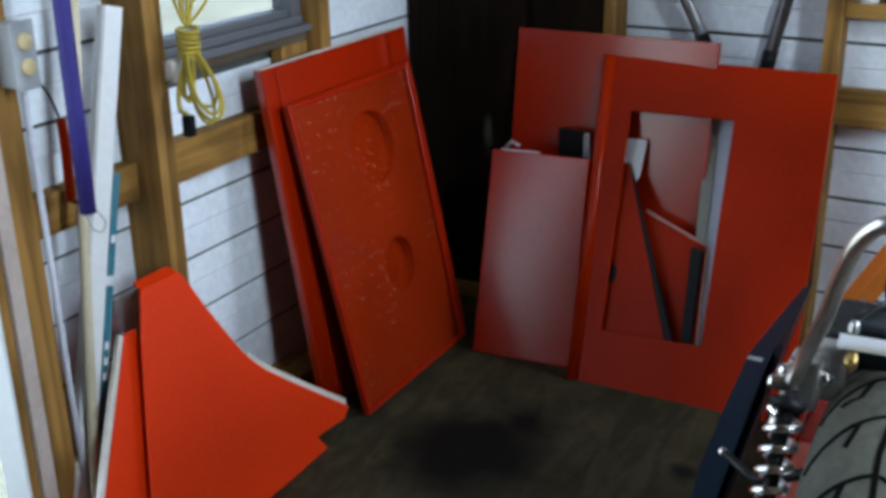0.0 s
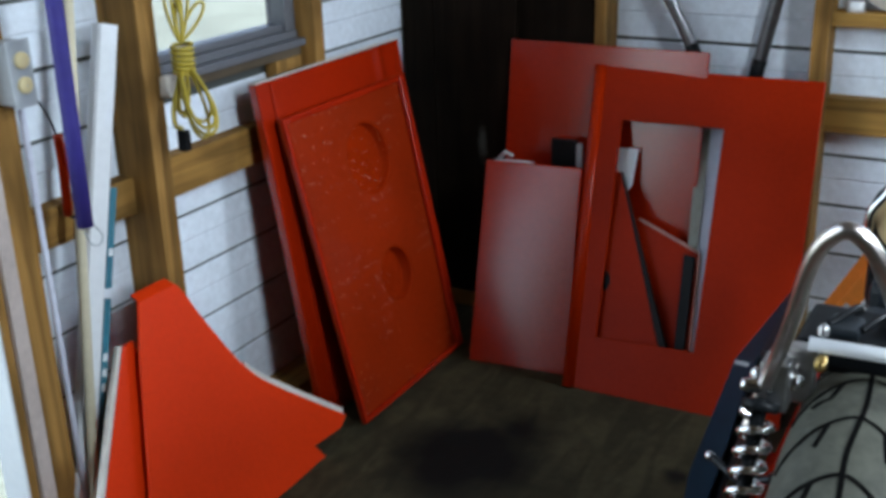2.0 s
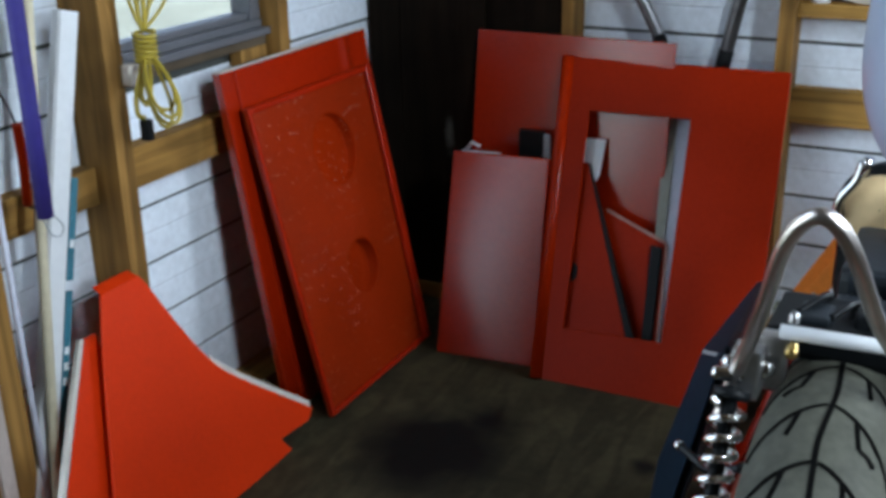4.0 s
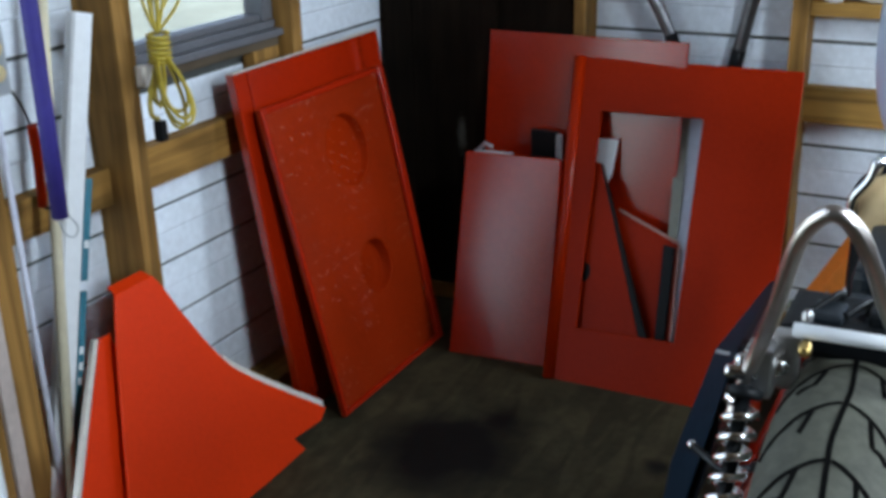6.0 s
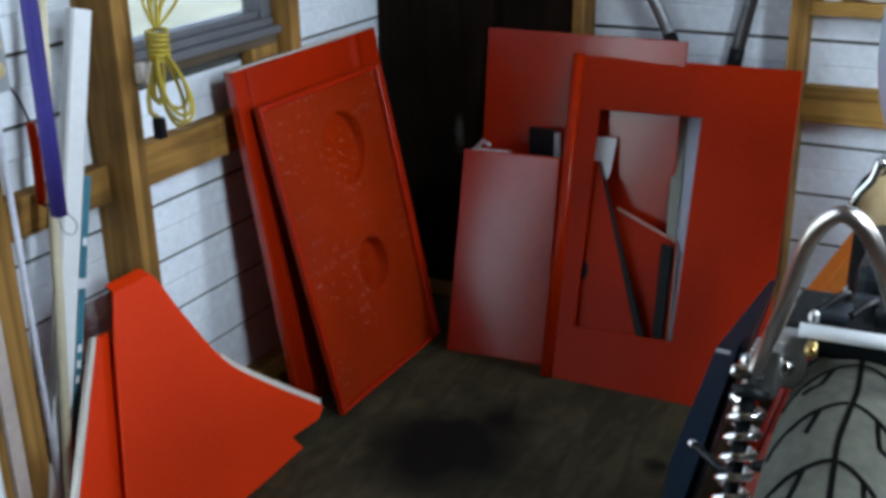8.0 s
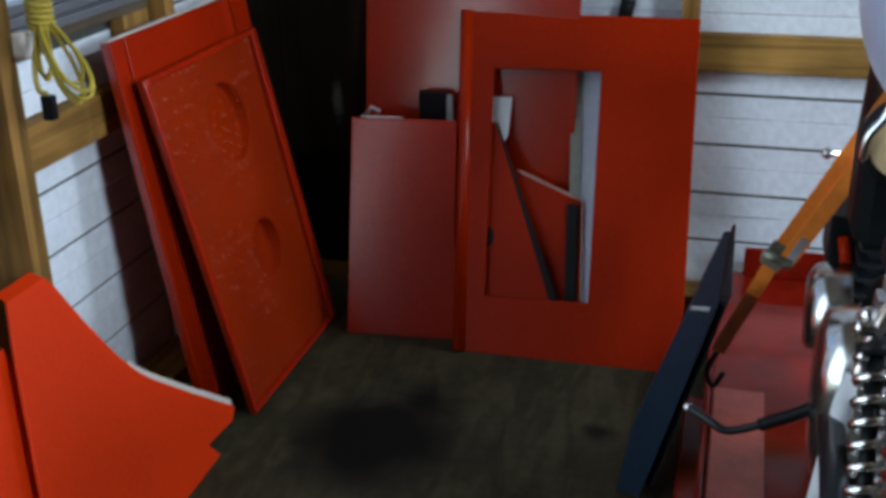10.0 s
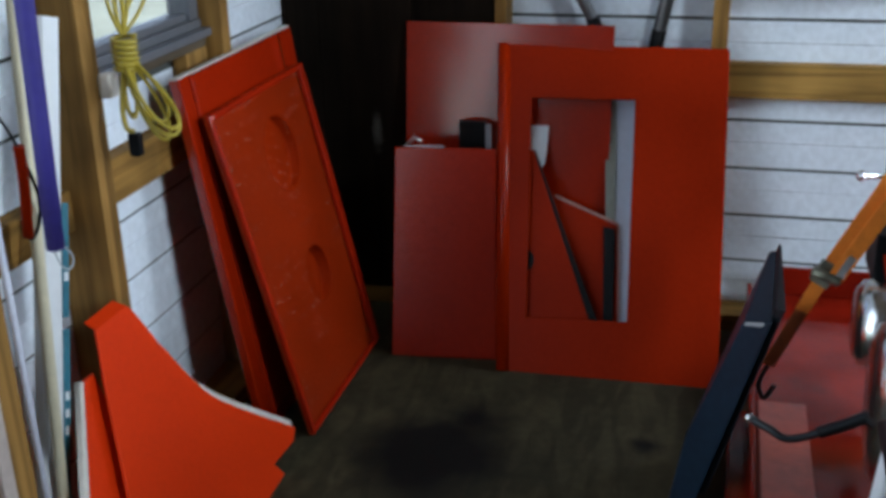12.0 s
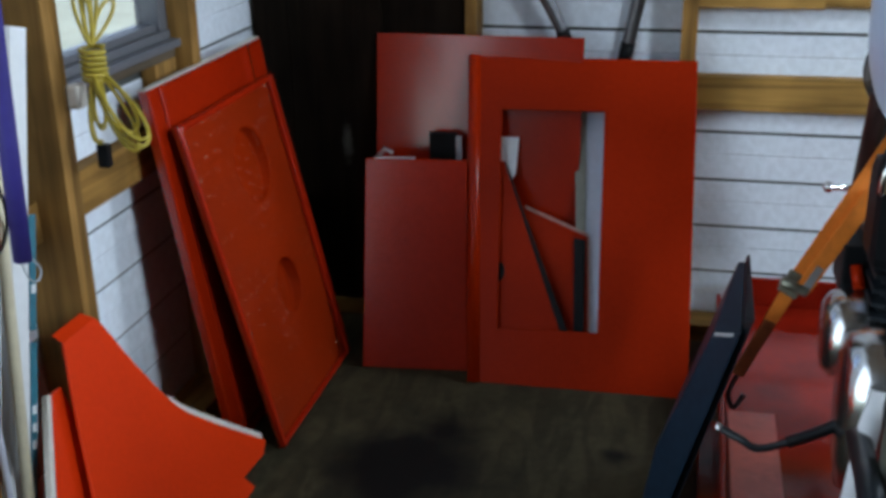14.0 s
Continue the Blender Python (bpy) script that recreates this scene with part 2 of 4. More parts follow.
def add_pale_mark(m, place, stretch, r0, r1, color):
    """One pale mark with a ragged outline."""
    nt = m.node_tree
    b = nt.nodes["Principled BSDF"]
    src = b.inputs["Base Color"].links[0].from_socket
    co, mp, nz = nt.nodes.new("ShaderNodeTexCoord"), nt.nodes.new("ShaderNodeMapping"), nt.nodes.new("ShaderNodeTexNoise")
    mp.vector_type = "TEXTURE"
    mp.inputs["Location"].default_value, mp.inputs["Scale"].default_value = place, stretch
    nt.links.new(co.outputs["Object"], mp.inputs["Vector"])
    nz.inputs["Scale"].default_value, nz.inputs["Detail"].default_value = 60, 4
    nt.links.new(co.outputs["Object"], nz.inputs["Vector"])
    ln, add, mr = nt.nodes.new("ShaderNodeVectorMath"), nt.nodes.new("ShaderNodeMath"), nt.nodes.new("ShaderNodeMapRange")
    ln.operation, add.operation = "LENGTH", "ADD"
    nt.links.new(mp.outputs[0], ln.inputs[0])
    nt.links.new(ln.outputs["Value"], add.inputs[0])
    nt.links.new(nz.outputs["Fac"], add.inputs[1])
    mr.inputs[1].default_value, mr.inputs[2].default_value = r0, r1
    mr.inputs[3].default_value, mr.inputs[4].default_value = 1.0, 0.0
    nt.links.new(add.outputs[0], mr.inputs[0])
    mix = nt.nodes.new("ShaderNodeMix")
    mix.data_type = "RGBA"
    mix.inputs["B"].default_value = (*color, 1)
    nt.links.new(mr.outputs[0], mix.inputs["Factor"])
    nt.links.new(src, mix.inputs["A"])
    nt.links.new(mix.outputs["Result"], b.inputs["Base Color"])


add_pale_mark(M_DARK, (0.225, -0.083, 0.445), (0.016, 0.05, 0.06), 0.7, 1.5, (0.075, 0.075, 0.065))

# glass for the window
M_GLASS = bpy.data.materials.new("window_glass")
M_GLASS.use_nodes = True
gb = M_GLASS.node_tree.nodes["Principled BSDF"]
gb.inputs["Transmission Weight"].default_value, gb.inputs["Roughness"].default_value = 1.0, 0.0
gb.inputs["IOR"].default_value = 1.1


# ---- mesh helpers ----
def part(name, bm, material, parent=None, label=""):
    """Links a bmesh as one mesh object, under a thing where one is given."""
    bmesh.ops.recalc_face_normals(bm, faces=bm.faces)
    me = bpy.data.meshes.new(name)
    bm.to_mesh(me)
    bm.free()
    for mm in material if isinstance(material, (list, tuple)) else (material,):
        me.materials.append(mm)
    ob = new(name, me)
    ob.parent = parent
    if label:
        ob["label"] = label
    return ob


def thing(name, label, category, place=(0, 0, 0), group="", kind=""):
    ob = new(name)
    ob.location = place
    ob.empty_display_size = 0.05
    tagged(ob, label, category, group, kind)
    THINGS.append(ob)
    return ob


THINGS = []


def block(bm, x0, x1, y0, y1, z0, z1, bevel=0.0, m=None):
    r = bmesh.ops.create_cube(bm, size=1.0)
    vs = r["verts"]
    for v in vs:
        v.co = Vector((x0 + (v.co.x + 0.5) * (x1 - x0), y0 + (v.co.y + 0.5) * (y1 - y0), z0 + (v.co.z + 0.5) * (z1 - z0)))
    if bevel:
        es = list({e for v in vs for e in v.link_edges})
        r = bmesh.ops.bevel(bm, geom=es, offset=bevel, segments=2, profile=0.6, affect="EDGES")
        vs = list({v for f in r["faces"] for v in f.verts} | {v for v in vs if v.is_valid})
    if m is not None:
        bmesh.ops.transform(bm, matrix=m, verts=vs)
    return vs


def one_block(*a, **k):
    bm = bmesh.new()
    block(bm, *a, **k)
    return bm


def tube(bm, pts, r, seg=10, caps=True, r2=None):
    """A round tube along points; r2: the radius at the end."""
    pts = [Vector(p) for p in pts]
    rings, ref = [], None
    for i, p in enumerate(pts):
        d = (pts[min(i + 1, len(pts) - 1)] - pts[max(i - 1, 0)]).normalized()
        if ref is None:
            ref = d.orthogonal().normalized()
        ref = (ref - d * ref.dot(d)).normalized()
        side = d.cross(ref)
        rad = r if r2 is None else r + (r2 - r) * i / (len(pts) - 1)
        rings.append([bm.verts.new(p + rad * (math.cos(a) * ref + math.sin(a) * side)) for a in [2 * math.pi * k / seg for k in range(seg)]])
    for a, b in zip(rings, rings[1:]):
        for k in range(seg):
            f = bm.faces.new((a[k], a[(k + 1) % seg], b[(k + 1) % seg], b[k]))
            f.smooth = True
    if caps:
        bm.faces.new(rings[0][::-1])
        bm.faces.new(rings[-1])
    return bm


def one_tube(pts, r, **k):
    bm = bmesh.new()
    return tube(bm, pts, r, **k)


def smooth_path(pts, n=6):
    """Catmull-Rom points through the given ones."""
    pts = [Vector(p) for p in pts]
    out = []
    for i in range(len(pts) - 1):
        p0, p1, p2, p3 = pts[max(i - 1, 0)], pts[i], pts[i + 1], pts[min(i + 2, len(pts) - 1)]
        for k in range(n):
            t = k / n
            out.append(0.5 * ((2 * p1) + (p2 - p0) * t + (2 * p0 - 5 * p1 + 4 * p2 - p3) * t * t + (3 * p1 - p0 - 3 * p2 + p3) * t ** 3))
    out.append(pts[-1])
    return out


def lathe(bm, profile, origin, axis, seg=32):
    """A turned body: profile of (radius, along) round an axis."""
    axis = Vector(axis).normalized()
    u = axis.orthogonal().normalized()
    v = axis.cross(u)
    o = Vector(origin)
    rings = []
    for r, h in profile:
        rings.append([bm.verts.new(o + axis * h + max(r, 1e-4) * (math.cos(a) * u + math.sin(a) * v)) for a in [2 * math.pi * k / seg for k in range(seg)]])
    for a, b in zip(rings, rings[1:]):
        for k in range(seg):
            bm.faces.new((a[k], a[(k + 1) % seg], b[(k + 1) % seg], b[k])).smooth = True
    return bm


def one_lathe(profile, origin, axis, seg=32):
    bm = bmesh.new()
    return lathe(bm, profile, origin, axis, seg)


def basis(origin, along, up, keep_up=False):
    """Axes of a leaning sheet: x along it, y up it, z out of its face."""
    x = Vector(along).normalized()
    y = Vector(up)
    if keep_up:
        y.normalize()
        x = (x - y * x.dot(y)).normalized()
    y = (y - x * y.dot(x)).normalized()
    z = x.cross(y)
    m = Matrix((x, y, z)).transposed().to_4x4()
    m.translation = Vector(origin)
    return m


def sheet(outline, thick, m, holes=(), bevel=0.0015, edge_slot=0):
    """A sheet from a flat outline with its face at z = 0 of m, going back by thick; holes are outlines too."""
    bm = bmesh.new()
    loops = [outline, *holes]
    edges = []
    for lp in loops:
        vs = [bm.verts.new((x, y, 0)) for x, y in lp]
        edges += [bm.edges.new((vs[i], vs[(i + 1) % len(vs)])) for i in range(len(vs))]
    bmesh.ops.triangle_fill(bm, use_beauty=True, use_dissolve=True, edges=edges, normal=(0, 0, 1))
    ext = bmesh.ops.extrude_face_region(bm, geom=list(bm.faces))
    back = [g for g in ext["geom"] if isinstance(g, bmesh.types.BMVert)]
    for v in back:
        v.co.z -= thick
    bmesh.ops.recalc_face_normals(bm, faces=bm.faces)
    if edge_slot:
        for f in bm.faces:
            if abs(f.normal.z) < 0.5:
                f.material_index = edge_slot
    if bevel:
        rim = [e for e in bm.edges if len(e.link_faces) == 2 and e.calc_face_angle(0) > 1.0 and abs(e.verts[0].co.z - e.verts[1].co.z) < thick * 0.5]
        bmesh.ops.bevel(bm, geom=rim, offset=bevel, segments=2, profile=0.5, affect="EDGES")
    bmesh.ops.transform(bm, matrix=m, verts=bm.verts)
    return bm

# ---- the large structure ----
H = 2.5
X1, Y0 = 2.6, -4.4
DOOR_Y0, DOOR_Y1, DOOR_Z = -2.95, -1.385, 2.02
GATE_SILL = 2.06
GATE_Y0, GATE_Y1, GATE_Z = -2.12, -1.69, 2.38
LOW_Z0, LOW_Z1 = 1.12, 1.52
SIDE_Y0, SIDE_Y1, SIDE_Z0, SIDE_Z1 = -0.78, -0.06, 1.52, 2.2
FAR_X0, FAR_X1, FAR_Z0, FAR_Z1 = 1.92, 2.54, 0.88, 1.72
WIN_Y0, WIN_Y1, WIN_Z0, WIN_Z1 = -1.03, -0.542, 0.76, 1.55

floor = tagged(part("floor", one_block(-0.1, X1 + 0.1, Y0 - 0.1, 0.1, -0.1, 0.0), M_FLOOR), "dirty brown floor with a dark oil stain", "floor", kind="structure")
ceiling = tagged(part("ceiling", one_block(-0.1, X1 + 0.1, Y0 - 0.1, 0.1, H, H + 0.05), M_CEIL), "plain board ceiling of the shed", "ceiling", kind="structure")
# unseen right wall; its three openings are added for the lamps
bm = bmesh.new()
block(bm, X1, X1 + 0.1, Y0, GATE_Y0, 0, H)
block(bm, X1, X1 + 0.1, GATE_Y0, GATE_Y1, GATE_Z, H)
block(bm, X1, X1 + 0.1, GATE_Y0, GATE_Y1, LOW_Z1, GATE_SILL)
block(bm, X1, X1 + 0.1, GATE_Y0, GATE_Y1, 0, LOW_Z0)
block(bm, X1, X1 + 0.1, GATE_Y1, SIDE_Y0, 0, H)
block(bm, X1, X1 + 0.1, SIDE_Y1, 0.0, 0, H)
block(bm, X1, X1 + 0.1, SIDE_Y0, SIDE_Y1, 0, SIDE_Z0)
block(bm, X1, X1 + 0.1, SIDE_Y0, SIDE_Y1, SIDE_Z1, H)
tagged(part("wall_right", bm, M_PLAIN), "plain unseen shed wall with three openings added for light", "wall", kind="structure")
tagged(part("wall_front", one_block(-0.1, X1 + 0.1, Y0 - 0.1, Y0, 0, H), M_PLAIN), "plain brown shed wall", "wall", kind="structure")
bm = bmesh.new()
block(bm, -0.1, FAR_X0, 0.006, 0.1, 0, H)
block(bm, FAR_X1, X1 + 0.1, 0.006, 0.1, 0, H)
block(bm, FAR_X0, FAR_X1, 0.006, 0.1, 0, FAR_Z0)
block(bm, FAR_X0, FAR_X1, 0.006, 0.1, FAR_Z1, H)
wall_back = tagged(part("wall_back", bm, M_JOINT), "shed wall lined with white horizontal siding", "wall", kind="structure")
bm = bmesh.new()
block(bm, -0.04, -0.006, WIN_Y1, 0.006, 0, H)
block(bm, -0.04, -0.006, DOOR_Y1, WIN_Y0, 0, H)
block(bm, -0.04, -0.006, WIN_Y0, WIN_Y1, 0, WIN_Z0)
block(bm, -0.04, -0.006, WIN_Y0, WIN_Y1, WIN_Z1, H)
block(bm, -0.04, -0.006, DOOR_Y0, DOOR_Y1, DOOR_Z, H)
block(bm, -0.04, -0.006, Y0, DOOR_Y0, 0, H)
wall_left = tagged(part("wall_left", bm, M_JOINT), "shed wall lined with white siding, with window and doorway", "wall", kind="structure")
ground = tagged(part("ground", one_block(-300, 300, -300, 300, -0.4, -0.12), M_GRASS), "green grass outside the shed", "ground", kind="structure")

def place_parts(t, *obs):
    for o in obs:
        o.parent = t
        o.matrix_parent_inverse = Matrix.Translation(-t.location)


# studs and nogging of bare pine
def timber(name, dims, m, label, parent=None):
    return tagged(part(name, one_block(*dims, bevel=0.002), m, parent), label, "timber", "shed framing", "structure")


UP = "bare pine stud of the shed frame"
FLAT = "bare pine nogging between the studs"
timber("stud", (0.0, 0.09, -1.072, -1.03, 0, H), M_WOOD_Z, UP)
timber("stud", (0.0, 0.066, -0.541, -0.505, 0, H), M_WOOD_Z, UP)
timber("stud", (0.0, 0.09, -1.389, -1.343, 0, H), M_WOOD_Z, "bare pine door post beside a pale trim")
timber("stud", (0.03, 0.085, -1.432, -1.4155, 0, H), M_WOOD_Z, "narrow pine strip of the door post")
timber("nogging", (0.0, 0.036, -1.03, -0.541, 0.545, 0.622), M_WOOD_Y, FLAT)
timber("nogging", (0.0, 0.036, -1.345, -1.072, 0.545, 0.612), M_WOOD_Y, FLAT)
timber("window_ledger", (0.0, 0.03, -1.03, -0.541, 0.735, 0.757), M_WOOD_SHADED, "pine ledger under the window, darkened for the sill's shade")
timber("window_ledger", (0.0, 0.03, -0.63, -0.541, 0.622, 0.735), M_WOOD_Z, "short pine block under the window")
timber("stud", (0.512, 0.538, -0.08, 0.0, 0, H), M_WOOD_Z, UP)
timber("stud", (0.988, 1.022, -0.078, 0.0, 0, H), M_WOOD_Z, UP)
timber("nogging", (1.022, 1.9, -0.04, 0.0, 0.546, 0.622), M_WOOD_X, FLAT)
timber("shelf", (1.022, 1.28, -0.062, 0.0, 0.775, 0.803), M_WOOD_X, "pine shelf board between the studs")
timber("shelf", (1.28, 1.9, -0.04, 0.0, 0.775, 0.803), M_WOOD_X, "pine shelf board between the studs")
timber("bottom_plate", (0.0, 0.089, -1.35, -0.02, 0.0, 0.04), M_WOOD_Y, "dark pine plate along the floor")
timber("bottom_plate", (0.0, 1.9, -0.089, -0.0, 0.0, 0.04), M_WOOD_X, "dark pine plate along the floor")

# window
window = thing("window_1", "grey metal framed window with bright garden outside", "window", (0, -0.8, WIN_Z0), kind="structure")
for dims in ((-0.04, 0.045, WIN_Y0, WIN_Y1, 0.757, 0.7715), (-0.04, 0.024, WIN_Y0, WIN_Y1, 0.772, 0.788), (-0.03, 0.012, WIN_Y0 + 0.02, WIN_Y1 - 0.034, 0.7885, 0.803), (-0.03, 0.02, WIN_Y1 - 0.034, WIN_Y1, 0.7885, WIN_Z1), (-0.03, 0.02, WIN_Y0, WIN_Y0 + 0.02, 0.7885, WIN_Z1), (-0.03, 0.02, WIN_Y0 + 0.0205, WIN_Y1 - 0.0345, WIN_Z1 - 0.03, WIN_Z1)):
    place_parts(window, part("window_frame", one_block(*dims, bevel=0.002), M_ALU))
pane = part("pane", one_block(-0.02, -0.016, WIN_Y0 + 0.02, WIN_Y1 - 0.034, 0.8035, WIN_Z1 - 0.03), M_GLASS)
place_parts(window, pane)
pane.visible_shadow = False

# door frame
door = thing("door_frame", "white painted frame of the open shed doorway", "door frame", (0.05, -1.42, 0), kind="structure")
place_parts(door, part("jamb", one_block(0.03, 0.086, -1.438, -1.4325, 0, DOOR_Z, bevel=0.002), M_WHITE),
            part("trim", one_block(0.0, 0.094, -1.415, -1.3895, 0, DOOR_Z, bevel=0.002), M_TRIM),
            part("jamb", one_block(-0.1, 0.05, DOOR_Y0, DOOR_Y0 + 0.03, 0, DOOR_Z, bevel=0.002), M_WHITE))

# ---- red sheet panels ----
# tall panel leaning on the left wall, with a tray-shaped door leaning on it
m = basis((0.19, -0.765, 0.0), (0, 1, 0), (-0.111, 0, 0.718))
bm = sheet([(0, 0), (0.535, 0), (0.54, 0.726), (0, 0.726)], 0.02, m, bevel=0.003)
ob = thing("tall_red_panel", "", "panel", (0.19, -0.5, 0))
THINGS.pop()
b1 = part("sheet", bm, M_RED_GLOSS)
b2 = part("top_edge", one_block(0.002, 0.538, 0.7265, 0.729, -0.02, -0.002, m=m), M_EDGE, label="pale raw edge")
b3 = part("raised_field", sheet([(0.040, 0.03), (0.505, 0.03), (0.510, 0.7245), (0.040, 0.7245)], 0.006, m @ Matrix.Translation((0, 0, 0.0045)), bevel=0.004), M_RED_GLOSS)
ridge = bmesh.new()
grid = [[ridge.verts.new(m @ Vector((u, v, 0.0046 + 0.005 * math.exp(-((u - 0.435) / 0.016) ** 2) * min(1.0, (v - 0.60) / 0.03))))
         for u in [0.385 + 0.10 * i / 40 for i in range(41)]] for v in [0.60 + 0.124 * k / 20 for k in range(21)]]
for r0, r1 in zip(grid, grid[1:]):
    for k in range(40):
        ridge.faces.new((r0[k], r0[k + 1], r1[k + 1], r1[k])).smooth = True
b4 = part("pressed_ridge", ridge, M_RED_GLOSS)
place_parts(ob, b1, b2, b3, b4)
tagged(ob, "glossy red sheet panel with pale raw edge leaning on wall", "panel", "red panels")

door_m = basis((0.262, -0.735, 0.002), (0, 1, 0), (-0.160, 0, 0.64))
red_door = thing("red_door_panel", "dusty red tray-shaped panel with two round recesses", "panel", (0.262, -0.5, 0), "red panels")
WB, WT, HH = 0.428, 0.462, 0.662
DISHES = ((0.257, 0.515, 0.077, 0.025), (0.250, 0.248, 0.058, 0.030))


def right_edge(v, inset=0.0):
    return WB + (WT - WB) * v / HH - inset


rounds = [[(cx + r * math.cos(2 * math.pi * k / 40), cy + r * math.sin(2 * math.pi * k / 40)) for k in range(40)] for cx, cy, r, deep in DISHES]
bm = sheet([(-0.009, 0), (WB, 0), (WT, HH), (-0.007, HH)], 0.004, door_m @ Matrix.Translation((0, 0, 0.009)), holes=rounds)
prts = [part("back_sheet", bm, M_RED_DUSTY, red_door)]
rim_m = door_m @ Matrix.Translation((0, 0, 0.0205))
for outline in ([(-0.009, 0), (0.003, 0), (0.005, HH), (-0.007, HH)],
                [(right_edge(0, 0.026), 0), (WB, 0), (WT, HH), (right_edge(HH, 0.024), HH)],
                [(0.005, HH - 0.014), (right_edge(HH, 0.0245), HH - 0.014), (right_edge(HH, 0.0245), HH), (0.005, HH)],
                [(0.0035, 0), (right_edge(0, 0.0265), 0), (right_edge(0, 0.0265), 0.012), (0.0035, 0.012)]):
    prts.append(part("rim", sheet(outline, 0.012, rim_m, bevel=0.004), M_RED_WAXED, red_door))
for cx, cy, r, deep in DISHES:
    # a pressed dish whose floor slants: flush on one side, deep on the other
    bm = bmesh.new()
    rings = []
    for rr, sink in ((r + 0.003, 0.0), (r, 0.02), (r - 0.001, 0.12), (r - 0.002, 0.95), (r - 0.004, 1.0), (r * 0.6, 0.96), (r * 0.25, 0.93)):
        ring = []
        for k in range(48):
            a = 2 * math.pi * k / 48
            slant = 0.12 + 0.88 * (0.5 + 0.5 * rr / r * math.cos(a - 0.25))
            ring.append(bm.verts.new(door_m @ Vector((cx + rr * math.cos(a), cy + rr * math.sin(a), 0.0095 - deep * sink * slant))))
        rings.append(ring)
    for r0, r1 in zip(rings, rings[1:]):
        for k in range(48):
            bm.faces.new((r0[k], r0[(k + 1) % 48], r1[(k + 1) % 48], r1[k])).smooth = True
    bm.faces.new(rings[-1]).smooth = True
    prts.append(part("round_recess", bm, M_RED_DULL, red_door))
place_parts(red_door, *prts)

# plain sheet at the back wall
m = basis((0.31, -0.19, 0.0), (1, 0.0, 0), (0, 0.098, 0.709))
tagged(part("large_red_sheet", sheet([(0.0, 0), (0.473, 0), (0.472, 0.716), (0.0, 0.716)], 0.008, m, edge_slot=0), M_RED_GLOSS), "large plain red sheet panel leaning on the back wall", "panel", "red panels")

# low panel with white haze
m = basis((0.328, -0.371, 0.0), (1, 0.10, 0.0), (0.0, 0.132, 0.456))
low = thing("low_red_panel", "low glossy red box-edged panel with steel hinge", "panel", (0.303, -0.325, 0), "red panels")
b1 = part("sheet", sheet([(0, 0), (0.24, 0), (0.228, 0.474), (0.0, 0.474)], 0.022, m, bevel=0.003), M_RED_WAXED)
b2 = part("hinge_leaf", one_block(0.02, 0.11, 0.4745, 0.4785, -0.02, -0.002, bevel=0.001, m=m), M_STEEL)
b3 = part("hinge_pin", one_tube([m @ Vector((0.028, 0.479, -0.01)), m @ Vector((0.042, 0.496, -0.01)), m @ Vector((0.06, 0.487, -0.01))], 0.005, seg=8), M_STEEL)
place_parts(low, b1, b2, b3)

# panel with the rectangular cut-out and a folded edge
rm = basis((0.0, -0.4025, 0.0), (1, 0.018, 0), (0, 0.4034, 0.9147))
cut_panel = thing("red_cutout_panel", "red sheet panel with a tall rectangular cut-out", "panel", (0.8, -0.4, 0), "red panels")
c1 = part("sheet", sheet([(0.602, 0), (1.052, 0), (1.033, 0.727), (0.556, 0.727)], 0.006, rm, holes=[[(0.634, 0.121), (0.853, 0.127), (0.840, 0.610), (0.613, 0.607)]]), M_RED)
# rolled left edge: a rounded bead along the sheet
bead = [(-0.001, 0.0005), (0.003, 0.007), (0.010, 0.012), (0.018, 0.012), (0.025, 0.006), (0.028, -0.002), (0.026, -0.012), (0.022, -0.012), (0.024, -0.002), (0.018, 0.006), (0.008, 0.004), (0.002, -0.004)]
fold = bmesh.new()
rings = [[fold.verts.new(rm @ Vector((u - off, v, dz))) for off, dz in bead] for v, u in ((0.0, 0.602), (0.727, 0.556))]
for k in range(len(bead)):
    fold.faces.new((rings[0][k], rings[0][(k + 1) % len(bead)], rings[1][(k + 1) % len(bead)], rings[1][k])).smooth = True
for e in rings:
    fold.faces.new(e)
c2 = part("rolled_edge", fold, M_RED_BEAD)
place_parts(cut_panel, c1, c2)

# cut-offs standing behind the cut-out
def behind(gap):
    return rm @ Matrix.Translation((0, 0, -gap))


arc = [(0.628 + 0.011 * math.cos(a), 0.247 + 0.019 * math.sin(a)) for a in [math.pi * (k / 8 - 0.5) for k in range(9)]]
t = thing("red_offcut", "tapered red offcut sheet standing behind the cut-out", "panel", (0.7, -0.4, 0), "red panels")
q = [part("sheet", sheet([(0.625, 0.02), (0.815, 0.02), (0.768, 0.128), (0.622, 0.494), (0.606, 0.497), (0.622, 0.27), *reversed(arc), (0.625, 0.22)], 0.004, behind(0.02), bevel=0.001), M_RED),
     # black wedge stands for the shadowed gap beside the offcut
     part("side_edge", sheet([(0.8155, 0.02), (0.7685, 0.128), (0.6225, 0.494), (0.6245, 0.495), (0.784, 0.131), (0.835, 0.023)], 0.014, behind(0.022), bevel=0), M_BLACK, label="black wedge in place of the shadow gap")]
# black half-disc put in for the darkness inside the notch
q.append(part("notch_dark", sheet([(0.6255, 0.225), *[(0.6255 + 0.0145 * math.cos(a), 0.247 + 0.022 * math.sin(a)) for a in [math.pi * (k / 10 - 0.5) for k in range(11)]], (0.6255, 0.269)], 0.003, behind(0.0165), bevel=0), M_BLACK, label="black half-disc for the dark of the notch"))
place_parts(t, *q)
t = thing("red_offcut", "red offcut with a pale raw edge behind the cut-out", "panel", (0.75, -0.35, 0), "red panels")
